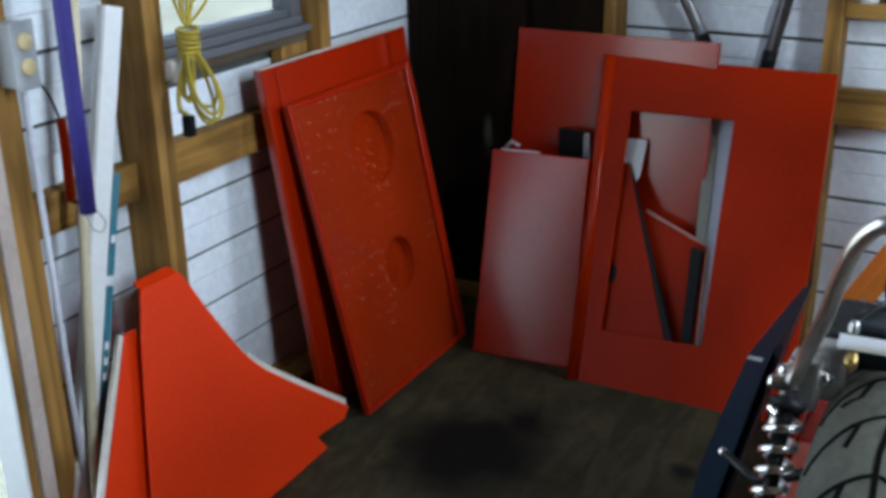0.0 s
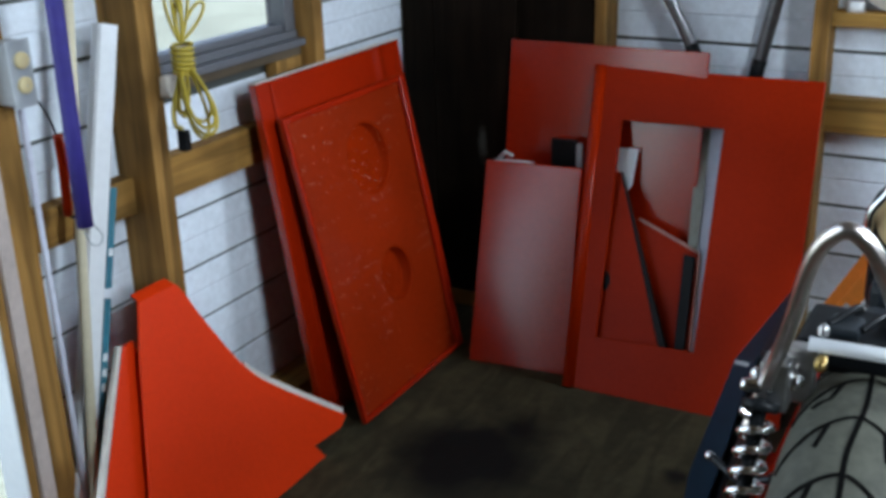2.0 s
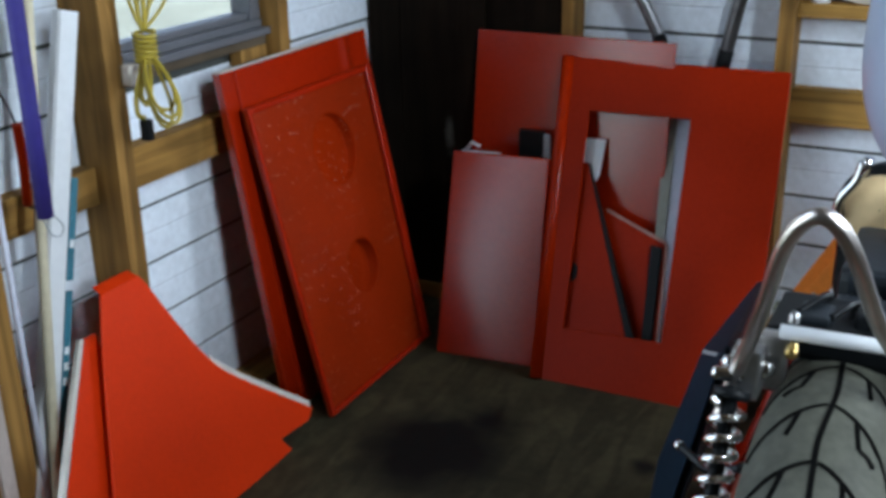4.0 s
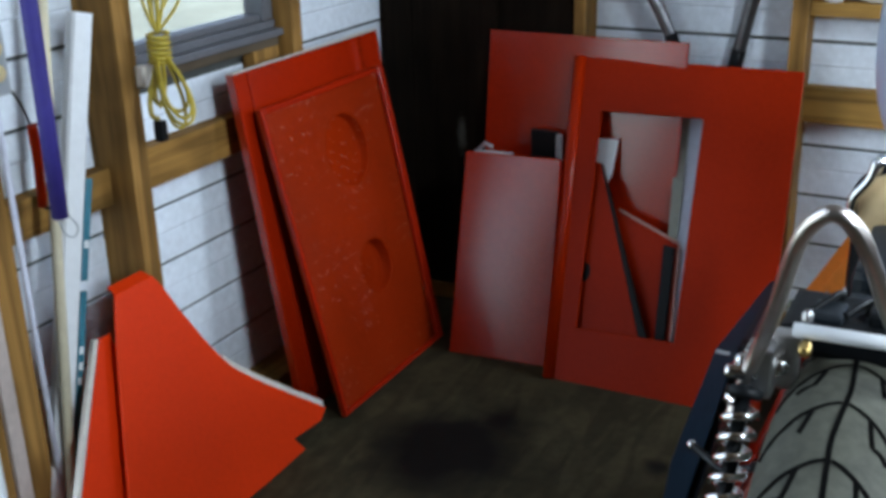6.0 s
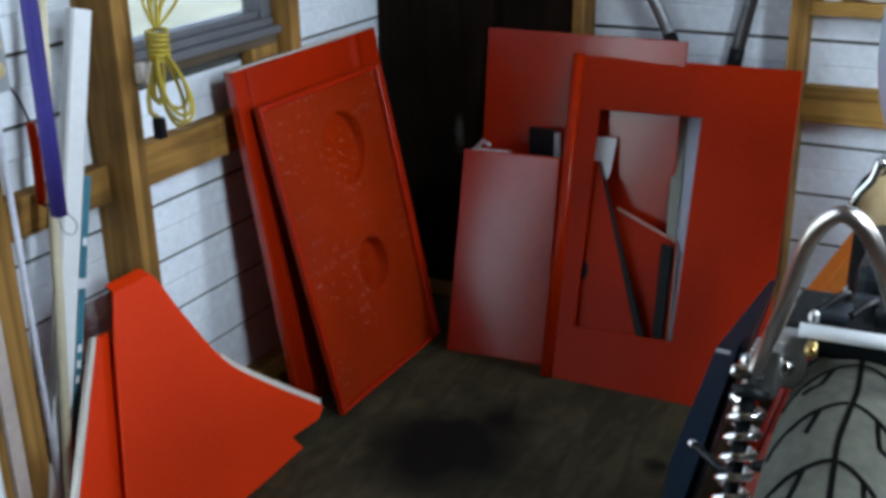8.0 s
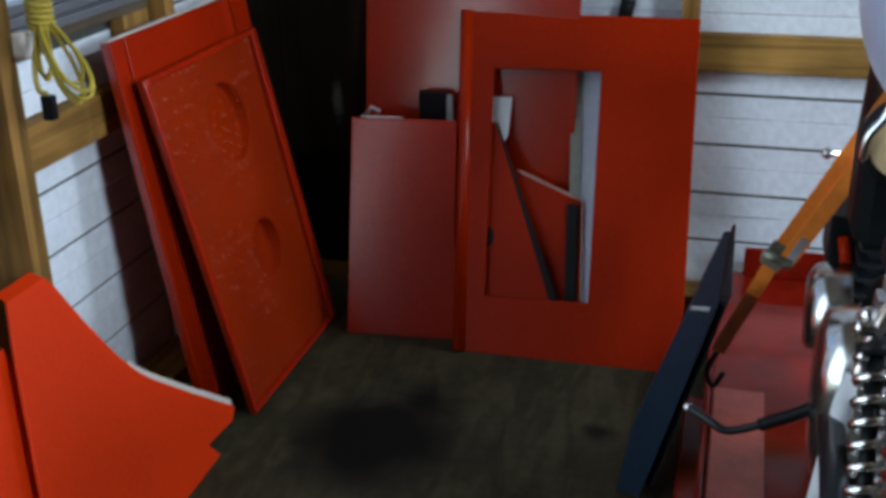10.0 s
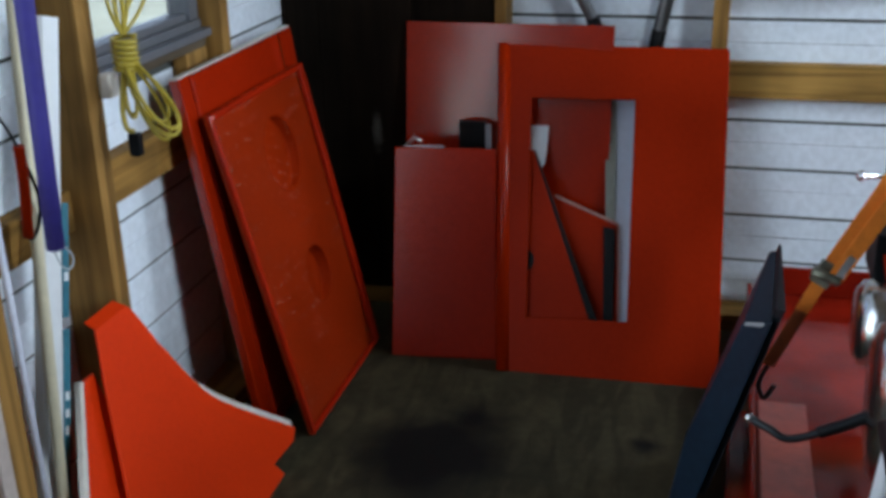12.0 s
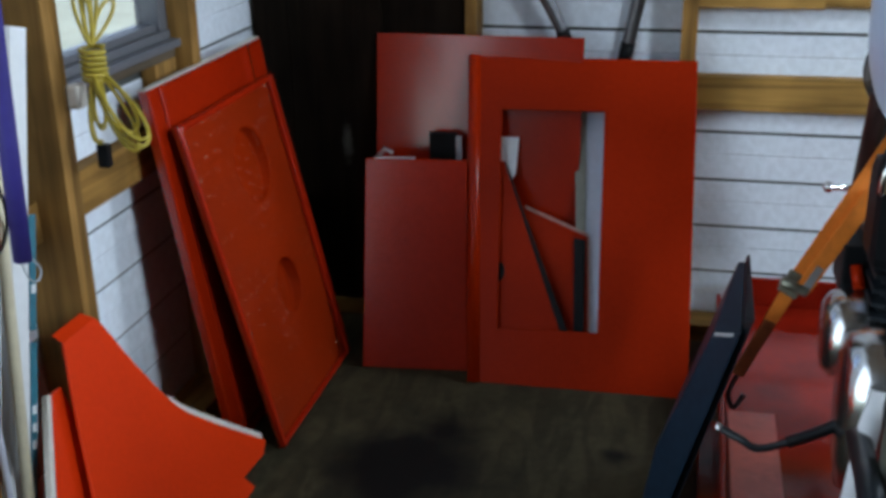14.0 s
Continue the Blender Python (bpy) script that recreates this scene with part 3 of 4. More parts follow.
q = [part("sheet", sheet([(0.60, 0.03), (0.835, 0.03), (0.816, 0.338), (0.672, 0.394), (0.60, 0.42)], 0.008, behind(0.06)), M_RED),
     part("top_edge", sheet([(0.672, 0.3945), (0.816, 0.3385), (0.8165, 0.345), (0.672, 0.401)], 0.012, behind(0.056), bevel=0.0008), M_EDGE_RED, label="pale raw edge"),
     part("side_edge", sheet([(0.8355, 0.03), (0.8165, 0.338), (0.8195, 0.339), (0.8385, 0.03)], 0.012, behind(0.056), bevel=0.0008), M_EDGE_RED, label="pale raw edge")]
place_parts(t, *q)
tagged(part("black_strip", sheet([(0.802, 0.05), (0.824, 0.05), (0.812, 0.329), (0.786, 0.334)], 0.004, behind(0.05)), M_BLACK), "narrow black strip on a red offcut", "strip")
tagged(part("grey_plate", sheet([(0.585, 0.40), (0.625, 0.42), (0.648, 0.47), (0.651, 0.553), (0.585, 0.55)], 0.004, behind(0.036)), M_WHITE), "small pale grey sheet metal plate behind red panel", "plate")
tagged(part("white_board", sheet([(0.822, 0.0), (0.90, 0.0), (0.89, 0.66), (0.789, 0.66), (0.797, 0.35)], 0.006, behind(0.072)), M_BOARD_SHADED), "plain white board, bluish shade in its colour, behind the cut-out panel", "board")
tagged(part("grey_strip", sheet([(0.792, 0.30), (0.812, 0.30), (0.806, 0.45), (0.795, 0.63), (0.774, 0.63), (0.778, 0.5)], 0.004, behind(0.066)), M_GREY_STRIP), "narrow bent grey metal strip behind the cut-out", "strip")

# small black box and hinge on top of the low panel
bx = thing("black_box", "small black plastic box with pale side", "box", (0.47, -0.2, 0.45))
b1 = part("case", one_block(0.444, 0.506, -0.163, -0.148, 0.43, 0.50, bevel=0.002), M_BLACK)
b2 = part("side_plate", one_block(0.5065, 0.518, -0.163, -0.15, 0.43, 0.494, bevel=0.002), M_GREY)
place_parts(bx, b1, b2)
# curved fender-like panels by the left wall: local x along +y, local y up the slope
LEAN = Vector((-0.385, 0, 1.0)).normalized()
K = math.sqrt(1 + 0.385 ** 2)
def swoop(points, thick, offset, edge=0):
    mm = basis((0.275, 0, 0), (0, 1, 0), LEAN) @ Matrix.Translation((0, 0, -offset))
    bm = sheet([(y, z * K) for y, z in points], thick, mm, edge_slot=edge)
    return bm

curve = smooth_path([(-1.079, 0.424, 0), (-1.067, 0.402, 0), (-1.043, 0.336, 0), (-0.994, 0.233, 0), (-0.93, 0.166, 0), (-0.785, 0.045, 0)], 4)
front = [(-1.173, 0.424)] + [(-1.212, 0.351), (-1.318, 0.12), (-1.36, 0.004)] + [(-1.0, 0.002), (-0.885, 0.005), (-0.903, 0.035), (-0.812, 0.03)] + [(p.x, p.y) for p in reversed(curve)]
sw = thing("curved_red_panel", "curved red panel with pale edge leaning on stud", "panel", (0.27, -1.1, 0), "red panels")
s1 = part("sheet", swoop(front, 0.005, 0.0, 0), M_RED_LIT)
lip = [(p.x, p.y) for p in curve if p.x > -1.0]
s3 = part("pale_edge", swoop(lip + [(y + 0.005, z + 0.013) for y, z in reversed(lip)], 0.004, 0.006), M_EDGE, label="pale raw edge")
mm = basis((0.275, 0, 0), (0, 1, 0), LEAN)
s2 = part("top_fold", sheet([(-1.1725, 0), (-1.0795, 0), (-1.083, 0.024), (-1.168, 0.024)], 0.003, mm @ Matrix.Translation((0, 0.4235 * K, 0)) @ pose(0, 0, 0, -45)), M_RED_LIT)
place_parts(sw, s1, s2, s3)
rear = [(-1.50, 0.004), (-1.385, 0.16), (-1.30, 0.27), (-1.222, 0.37)]
t = thing("curved_red_panel", "second curved red panel behind the first", "panel", (0.27, -1.3, 0), "red panels")
place_parts(t, part("sheet", swoop([(-1.195, 0.37), (-1.20, 0.3), (-1.2, 0.004)] + rear, 0.012, 0.022), M_RED_LIT),
            part("pale_edge", swoop([(y - 0.0005, z) for y, z in rear] + [(y - 0.009, z + 0.004) for y, z in reversed(rear)], 0.012, 0.0225), M_EDGE, label="pale raw edge"))

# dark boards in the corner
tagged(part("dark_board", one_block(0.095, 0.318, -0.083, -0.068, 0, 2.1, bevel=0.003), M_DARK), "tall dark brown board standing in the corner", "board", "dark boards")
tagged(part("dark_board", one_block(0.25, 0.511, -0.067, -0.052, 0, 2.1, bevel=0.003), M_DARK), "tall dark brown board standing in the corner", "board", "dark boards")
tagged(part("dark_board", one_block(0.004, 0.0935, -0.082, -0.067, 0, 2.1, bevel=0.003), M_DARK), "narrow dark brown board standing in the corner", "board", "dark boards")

# two bent metal tubes behind the panels
for y, r, bends, cut in ((-0.046, 0.0140, ((0.86, 0.0), (0.815, 0.45), (0.738, 0.69), (0.635, 0.877), (0.59, 0.96)), 0.73),
                         (-0.018, 0.0150, ((0.775, 0.0), (0.83, 0.45), (0.868, 0.66), (0.912, 0.887), (0.93, 0.97)), 0.705)):
    t = thing("metal_pole", "dark steel tube with black lower sleeve behind the red panels", "pole", (bends[0][0], y, 0), "poles")
    line = smooth_path([(x, y, z) for x, z in bends], 8)
    q1 = part("tube", one_tube(line, r, seg=14), M_POLE)
    q2 = part("sleeve", one_tube([p for p in line if p.z < cut], r + 0.0015, seg=14), M_BLACK)
    place_parts(t, q1, q2)

# small white item of unknown kind beside the roll
tagged(part("small_white_item", one_lathe([(0.001, 0.022), (0.015, 0.022), (0.018, 0.019), (0.019, 0.0), (0.001, 0.0)], (1.062, -0.035, 0.8035), (0, 0, 1), 20), M_WHITE), "small white cap-shaped item on the pine shelf", "jar")
# pale ring roll standing on the shelf
ring = [(0.034, -0.02), (0.092, -0.02), (0.095, -0.017), (0.095, 0.017), (0.092, 0.02), (0.034, 0.02), (0.034, -0.02)]
tagged(part("paper_roll", one_lathe(ring, (1.15, -0.035, 0.9), (0.05, 1, 0.05), 40), M_EDGE), "round pale roll with a dark hole on shelf", "roll")

# ---- things leaning between door post and stud ----
t = thing("foam_tube", "purple foam tube with a wire loop hanging from the ceiling", "foam tube", (0.160, -1.306, 0.612))
b, c = Vector((0.160, -1.306, 0.615)), Vector((0.185, -1.324, 0.955))
q = [part("foam_sleeve", one_tube([b, b + (c - b) * 0.5, c, b + (c - b) * 4.9], 0.0125, seg=14), M_PURPLE),
     part("wire_loop", one_tube(smooth_path([b + Vector((0.004, 0.008, 0.004)), b + Vector((0.006, 0.026, -0.022)), b + Vector((0.006, 0.018, -0.036)), b + Vector((0.004, 0.002, -0.028)), b + Vector((0.0, -0.006, 0.002))], 6), 0.0015, seg=6), M_GREY)]
place_parts(t, *q)
t = thing("cream_pole", "thin cream painted pole leaning on the wall", "pole", (0.120, -1.352, 0), "poles")
place_parts(t, part("shaft", one_tube([(0.120, -1.352, 0.0), (0.100, -1.262, 0.6), (0.080, -1.172, 1.2)], 0.0085, seg=12), M_CREAM))

# white channel with a teal printed strip
t = thing("white_channel", "white plastic channel with teal printed side strip", "channel", (0.25, -1.3, 0))
cm = basis((0.101, -1.372, 0.0), (0.25, 1, 0.0), (-0.013, 0.268, 1.0), True)
L = 0.925
prof = [(-0.018, -0.022), (-0.018, -0.004), (-0.014, 0.0), (0.014, 0.0), (0.018, -0.004), (0.018, -0.022), (0.0145, -0.022), (-0.0145, -0.022)]
bm = bmesh.new()
ends = [[bm.verts.new(cm @ Vector((x, v, zz))) for x, zz in prof] for v in (0, L)]
for k in range(8):
    bm.faces.new((ends[0][k], ends[0][(k + 1) % 8], ends[1][(k + 1) % 8], ends[1][k]))
for e in ends:
    bm.faces.new(e)
q = [part("profile", bm, M_WHITE)]
for v0, v1 in ((0.0, 0.472), (0.49, 0.66)):
    q.append(part("printed_strip", one_block(0.0185, 0.0195, v0, v1, -0.022, -0.006, m=cm), M_TEAL))
    q.append(part("printed_edge", one_block(0.0187, 0.030, v0, v1, -0.0055, -0.002, m=cm), M_TEAL))
for v0 in (0.312, 0.338, 0.365, 0.545):
    q.append(part("printed_mark", one_block(0.0205, 0.0285, v0, v0 + 0.013, -0.0018, -0.0012, m=cm), M_WHITE))
place_parts(t, *q)
t = thing("red_handle_tool", "tool with red handle and black wire hanging on the wall", "tool", (0.11, -1.295, 0.62))
q = [part("handle", one_tube(smooth_path([(0.128, -1.304, 0.755), (0.122, -1.298, 0.70), (0.110, -1.292, 0.622)], 5), 0.0075, seg=10), M_RED),
     part("wire", one_tube(smooth_path([(0.125, -1.300, 0.745), (0.120, -1.270, 0.68), (0.110, -1.262, 0.635), (0.105, -1.275, 0.612), (0.108, -1.290, 0.622)], 6), 0.0025, seg=6), M_BLACK),
     part("hanger", one_tube(smooth_path([(0.128, -1.304, 0.75), (0.09, -1.297, 0.80), (0.002, -1.285, 0.83)], 5), 0.0018, seg=6), M_BLACK)]
place_parts(t, *q)

# outlet box and conduit on the post
t = thing("outlet_box", "grey metal outlet box with ivory sockets and conduit", "outlet", (0.11, -1.34, 0.86))
q = [part("box", one_block(0.0905, 0.128, -1.372, -1.334, 0.812, 0.905, bevel=0.004), M_GREY), part("cover", one_block(0.1285, 0.131, -1.374, -1.332, 0.809, 0.908, bevel=0.001), M_GREY)]
for z in (0.842, 0.878):
    q.append(part("socket", one_lathe([(0.001, 0.006), (0.010, 0.006), (0.0125, 0.004), (0.0125, 0)], (0.1312, -1.352, z), (1, 0, 0), 20), M_IVORY))
q.append(part("conduit", one_tube([(0.098, -1.3375, 0.0), (0.098, -1.3375, 0.812)], 0.0052, seg=12), M_CONDUIT))
place_parts(t, *q)

# yellow extension cord, bundled and hung
t = thing("extension_cord", "bundled yellow extension cord with black plug hanging on stud", "cord", (0.13, -1.0, 0.8))
q = []
root, crown = Vector((0.13, -1.002, 0.812)), Vector((0.129, -1.002, 0.848))


def cord_loop(base, reach, across, half):
    """One round loop of cord that leaves base, swings out along reach and comes back."""
    reach, across = Vector(reach), Vector(across)
    across = (across - reach * across.dot(reach) / reach.length_squared).normalized()
    pts = []
    for i in range(37):
        a = 2 * math.pi * i / 36
        pts.append(base + reach * (0.5 - 0.5 * math.cos(a)) + across * half * math.sin(a) * (0.45 + 0.55 * math.sin(a / 2) ** 2))
    return part("cord_loop", one_tube(pts, 0.0030, seg=8), M_YELLOW)


ROOM = Vector((0.62, 0.70, 0.1))
for reach, half in (((0.105, -0.070, -0.098), 0.029), ((0.112, -0.078, -0.085), 0.024), ((0.092, -0.070, -0.105), 0.020), ((0.080, -0.052, -0.082), 0.026)):
    q.append(cord_loop(root, reach, ROOM, half))
for reach, half in (((0.030, -0.050, -0.075), 0.013), ((0.022, -0.036, -0.084), 0.010)):
    q.append(cord_loop(root, reach, ROOM, half))
for reach, half in (((-0.002, -0.016, 0.090), 0.014), ((0.004, -0.006, 0.105), 0.010), ((0.002, 0.016, 0.098), 0.013), ((0.022, 0.038, 0.062), 0.012)):
    q.append(cord_loop(crown, reach, ROOM, half))
wrap = [(0.13 + 0.017 * math.cos(a), -1.002 + 0.017 * math.sin(a), 0.845 - 0.0085 * a / 6.28 * 1.0) for a in [i * 0.35 for i in range(110)]]
q.append(part("wrapped_turn", one_tube(wrap, 0.0037, seg=8), M_YELLOW))
q.append(part("tail", one_tube(smooth_path([(0.13, -1.005, 0.80), (0.14, -1.045, 0.755), (0.15, -1.06, 0.72), (0.155, -1.05, 0.71)], 6), 0.0042, seg=8), M_YELLOW))
q.append(part("hanger", one_tube([(0.125, -1.0, 0.91), (0.11, -1.01, 1.1)], 0.002, seg=6), M_YELLOW))
q.append(part("plug", one_block(0.148, 0.166, -1.058, -1.042, 0.672, 0.708, bevel=0.003), M_BLACK))
place_parts(t, *q)
tagged(part("junction_cover", one_block(0.0905, 0.112, -1.04, -1.012, 0.752, 0.79, bevel=0.005), M_EDGE), "small pale box behind the yellow cord", "box")
t.location.y -= 0.013

# ---- black slim case leaning on the lift ----
case_top = Vector((1.073, -0.91, 0.406))
r, d, u = Vector((0.032, -0.033, 0.016)).normalized(), Vector((0.039, 0.187, 0.048)).normalized(), Vector((0.225, -0.2, 0.93)).normalized()
mm = Matrix((r, d, u)).transposed().to_4x4()
mm.translation = case_top
LOW = -(case_top.z - 0.004) / u.z
t = thing("black_case", "slim black steel case with a lid leaning against the lift", "case", (0.97, -0.82, 0))
def wedge(x0, x1, y0, y1, levels, bevel):
    """A slab that grows thin towards its far end; levels: height, and how far its open side stands out there."""
    bm = bmesh.new()
    rings = []
    for z, out in levels:
        ring = [(x0 - out, y0), (x1, y0), (x1, y1), (x0 - out * 0.4, y1)]
        rings.append([bm.verts.new((x * (1.0 - 0.75 * max(y, 0.0) / 0.2), y, z)) for x, y in ring])
    for a, b in zip(rings, rings[1:]):
        for k in range(4):
            bm.faces.new((a[k], a[(k + 1) % 4], b[(k + 1) % 4], b[k]))
    bm.faces.new(rings[0])
    bm.faces.new(rings[-1])
    bmesh.ops.recalc_face_normals(bm, faces=bm.faces)
    bmesh.ops.bevel(bm, geom=[e for e in bm.edges if e.calc_face_angle(0) > 0.6], offset=bevel, segments=2, profile=0.6, affect="EDGES")
    bmesh.ops.transform(bm, matrix=mm, verts=bm.verts)
    return bm


# bluer body, blacker lid: the lit and unlit faces put into the colours
q = [part("body", wedge(0, 0.06, 0, 0.197, ((0, 0), (LOW * 0.62, 0.026), (LOW, 0.004)), 0.004), M_CASE_LIT),
     part("lid", wedge(0.0605, 0.085, 0.02, 0.2, ((0.012, 0), (LOW * 0.96, 0)), 0.003), M_BLACK_STEEL),
     part("worn_edge", one_block(0.004, 0.045, -0.0012, 0.003, -0.007, -0.001, m=mm), M_GREY, label="worn bare metal edge")]
place_parts(t, *q)

# ---- lift ----
lift = thing("motorcycle_lift", "glossy red motorcycle lift with low deck", "lift", (1.4, -1.2, 0))
q = [part("deck", one_block(1.115, 1.60, -1.95, -0.1, 0.09, 0.12, bevel=0.004), M_DECK)]
q.append(part("side_rail", one_block(1.104, 1.1145, -1.95, -0.1, 0.05, 0.13, bevel=0.003), M_DECK))
q.append(part("side_rail", one_block(1.6005, 1.612, -1.95, -0.1, 0.05, 0.13, bevel=0.003), M_DECK))
q.append(part("front_stop", one_block(1.16, 1.56, -0.13, -0.118, 0.1205, 0.185, bevel=0.003), M_DECK))
q.append(part("tread_plate", one_block(1.121, 1.205, -1.0, -0.64, 0.1205, 0.124, bevel=0.001), M_PLATE, label="paler red plate on the deck"))
q.append(part("base_frame", one_block(1.07, 1.60, -1.0, -0.55, 0.0, 0.0495, bevel=0.004), M_DECK))
place_parts(lift, *q)

# ---- motorcycle ----
BK = Matrix.Translation((1.33, -1.5, 0.12))
bike = thing("motorcycle", "stripped motorcycle with pale blue tank strapped on the lift", "motorcycle", (1.33, -1.5, 0.12))


def bpart(name, bm, material, parent=None, label=""):
    bmesh.ops.transform(bm, matrix=BK, verts=bm.verts)
    ob = part(name, bm, material, None, label)
    ob.parent = parent or bike
    if not parent:
        ob.matrix_parent_inverse = Matrix.Translation(-bike.location)
    return ob


# rear wheel: axle at the origin of y, radius 0.3
R, TW = 0.29, 0.062
wheel = new("rear_wheel")
wheel.parent = bike
def wpart(name, bm, material, label=""):
    bmesh.ops.transform(bm, matrix=BK, verts=bm.verts)
    ob = part(name, bm, material, None, label)
    ob.parent = wheel
    ob.matrix_parent_inverse = Matrix.Translation(-bike.location)
    return ob


prof = []
for k in range(17):
    a = math.pi * (k / 16 - 0.5) * 1.02
    prof.append((R - 0.062 + 0.062 * math.cos(a) ** 0.75 if abs(a) < math.pi / 2 else R - 0.07, TW * math.sin(max(-1.57, min(1.57, a)))))
prof = [(R - 0.085, -TW * 0.82)] + prof + [(R - 0.085, TW * 0.82)]
tyre = one_lathe(prof, (0, 0, R), (1, 0, 0), 96)
wpart("tyre", tyre, M_RUBBER, "worn black tyre with angled tread grooves")


def tread_point(ang, x, lift=0.0006):
    """A point on the tyre's surface at an angle round the axle and x across."""
    s = max(-0.999, min(0.999, x / TW))
    r = R - 0.062 + 0.062 * math.cos(math.asin(s)) ** 0.75 + lift
    return Vector((x, -r * math.cos(ang), R + r * math.sin(ang)))


M_POLISHED = mat("polished_alloy", (0.66, 0.67, 0.68), 0.22, 1.0, 0.12, 9, 0.08)
M_GROOVE = mat("tread_groove", (0.004, 0.004, 0.004), 0.9, 0, 0.1, 10, 0.0, spec=0.03)


def groove(bm, line, half):
    """A narrow dark groove strip following (angle, x) points."""
    pts = [tread_point(*p) for p in smooth_path([(a, x, 0) for a, x in line], 5) for p in [(p.x, p.y)]]
    for i in range(len(pts) - 1):
        d = (pts[i + 1] - pts[i]).normalized()
        n = (pts[i] - Vector((pts[i].x * 0.6, 0, R))).normalized()
        s = d.cross(n) * half
        vs = [bm.verts.new(p) for p in (pts[i] - s, pts[i] + s, pts[i + 1] + s, pts[i + 1] - s)]
        bm.faces.new(vs)


N = 27
bm = bmesh.new()
groove(bm, [(2 * math.pi * k / 56, 0.002 * math.sin(k * math.pi / 2)) for k in range(57)], 0.0024)
for k in range(N):
    a = 2 * math.pi * k / N
    for s in (-1, 1):
        groove(bm, [(a, s * 0.002), (a - 0.02, s * 0.014), (a - 0.07, s * 0.032), (a - 0.15, s * 0.048), (a - 0.22, s * 0.056)], 0.0021)
        groove(bm, [(a - 0.045, s * 0.023), (a - 0.10, s * 0.026), (a - 0.145, s * 0.029)], 0.0022)
        if (k + (s > 0)) % 2:
            groove(bm, [(a - 0.145, s * 0.029), (a - 0.155, s * 0.036), (a - 0.18, s * 0.042)], 0.0024)
wpart("tread_pattern", bm, M_GROOVE)
bm = one_lathe([(R - 0.075, -0.05), (R - 0.088, -0.05), (R - 0.1, -0.03), (R - 0.1, 0.03), (R - 0.088, 0.05), (R - 0.075, 0.05)], (0, 0, R), (1, 0, 0), 64)
wpart("rim", bm, M_CHROME)
wpart("hub", one_lathe([(0.01, -0.07), (0.06, -0.06), (0.065, 0), (0.06, 0.06), (0.01, 0.07)], (0, 0, R), (1, 0, 0), 32), M_ALLOY)
for k in range(18):
    a = 2 * math.pi * k / 18
    s = 0.05 if k % 2 else -0.05
    wpart("spoke", one_tube([(s, 0.055 * math.cos(a), R + 0.055 * math.sin(a)), (0, (R - 0.1) * math.cos(a + 0.3), R + (R - 0.1) * math.sin(a + 0.3))], 0.0016, seg=5), M_CHROME)

# rear hoop over the wheel
hoop = smooth_path([(-0.098, -0.022, 0.525), (-0.089, -0.018, 0.565), (-0.074, -0.034, 0.615), (-0.058, -0.075, 0.667), (-0.042, -0.115, 0.73), (-0.03, -0.127, 0.757), (-0.014, -0.132, 0.769), (0.001, -0.127, 0.757), (0.013, -0.115, 0.73), (0.03, -0.075, 0.667), (0.05, -0.034, 0.615), (0.066, -0.018, 0.565), (0.075, -0.022, 0.525)], 6)
M_HOOP = mat("brushed_steel_hoop", (0.62, 0.57, 0.54), 0.3, 1.0, 0.15, 14, 0.1)
bpart("grab_hoop", one_tube(hoop, 0.0068, seg=14), M_HOOP, label="bare metal hoop over the wheel")
bpart("cross_tube", one_tube([(-0.055, 0.0, 0.612), (0.11, 0.0, 0.616)], 0.0066, seg=14), M_WHITE, label="white painted cross tube")
# shocks with chrome coils
for s in (-1, 1):
    top, bot = Vector((s * 0.086 - 0.002, -0.022, 0.56)), Vector((s * 0.09, -0.16, 0.32))
    sh = bpart("shock_absorber", one_tube([bot, top], 0.007, seg=12), M_BLACK)
    d = (bot - top)
    e1 = d.normalized().orthogonal().normalized()
    e2 = d.normalized().cross(e1)
    n = 13
    coil = [top + d * (0.05 + 0.86 * i / (n * 14)) + 0.0135 * (math.cos(2 * math.pi * i / 14) * e1 + math.sin(2 * math.pi * i / 14) * e2) for i in range(n * 14 + 1)]
    bpart("coil_spring", one_tube(coil, 0.0042, seg=8), M_CHROME, sh, "chrome coil spring")
    bpart("shock_cap", one_lathe([(0.001, 0.016), (0.005, 0.016), (0.007, 0.013), (0.0075, 0.0), (0.007, -0.012)], top + Vector((-0.004, 0.002, 0.010)), (-1, -0.3, 0.1), 6), M_CHROME, sh)
    bpart("shock_clevis", one_block(top.x - 0.004, top.x + 0.022, -0.022, 0.006, 0.548, 0.596, bevel=0.003), M_STEEL, sh)
    bpart("shock_collar", one_lathe([(0.008, 0), (0.015, 0), (0.017, 0.003), (0.017, 0.009), (0.008, 0.011)], top + d * 0.045, -d, 20), M_BLACK, sh)
    bpart("frame_strut", one_tube(smooth_path([(s * 0.086, -0.015, 0.565), (s * 0.07, 0.01, 0.578), (s * 0.055, 0.06, 0.58), (s * 0.055, 0.14, 0.57)], 5), 0.009, seg=12), M_BLACK_STEEL)
bpart("bolt", one_lathe([(0.001, 0.012), (0.008, 0.012), (0.009, 0.01), (0.009, 0)], (-0.063, -0.004, 0.575), (-0.3, -1, 0.3), 12), M_CHROME)
bpart("bolt", one_lathe([(0.001, 0.012), (0.006, 0.011), (0.007, 0.008), (0.007, 0)], (-0.094, -0.004, 0.575), (-0.3, -1, 0.3), 12), M_CHROME)
bpart("bolt", one_lathe([(0.001, 0.016), (0.005, 0.016), (0.006, 0.013), (0.006, 0)], (-0.043, -0.002, 0.599), (0.1, -1, 0), 6), mat("brass", (0.6, 0.42, 0.15), 0.3, 1.0))
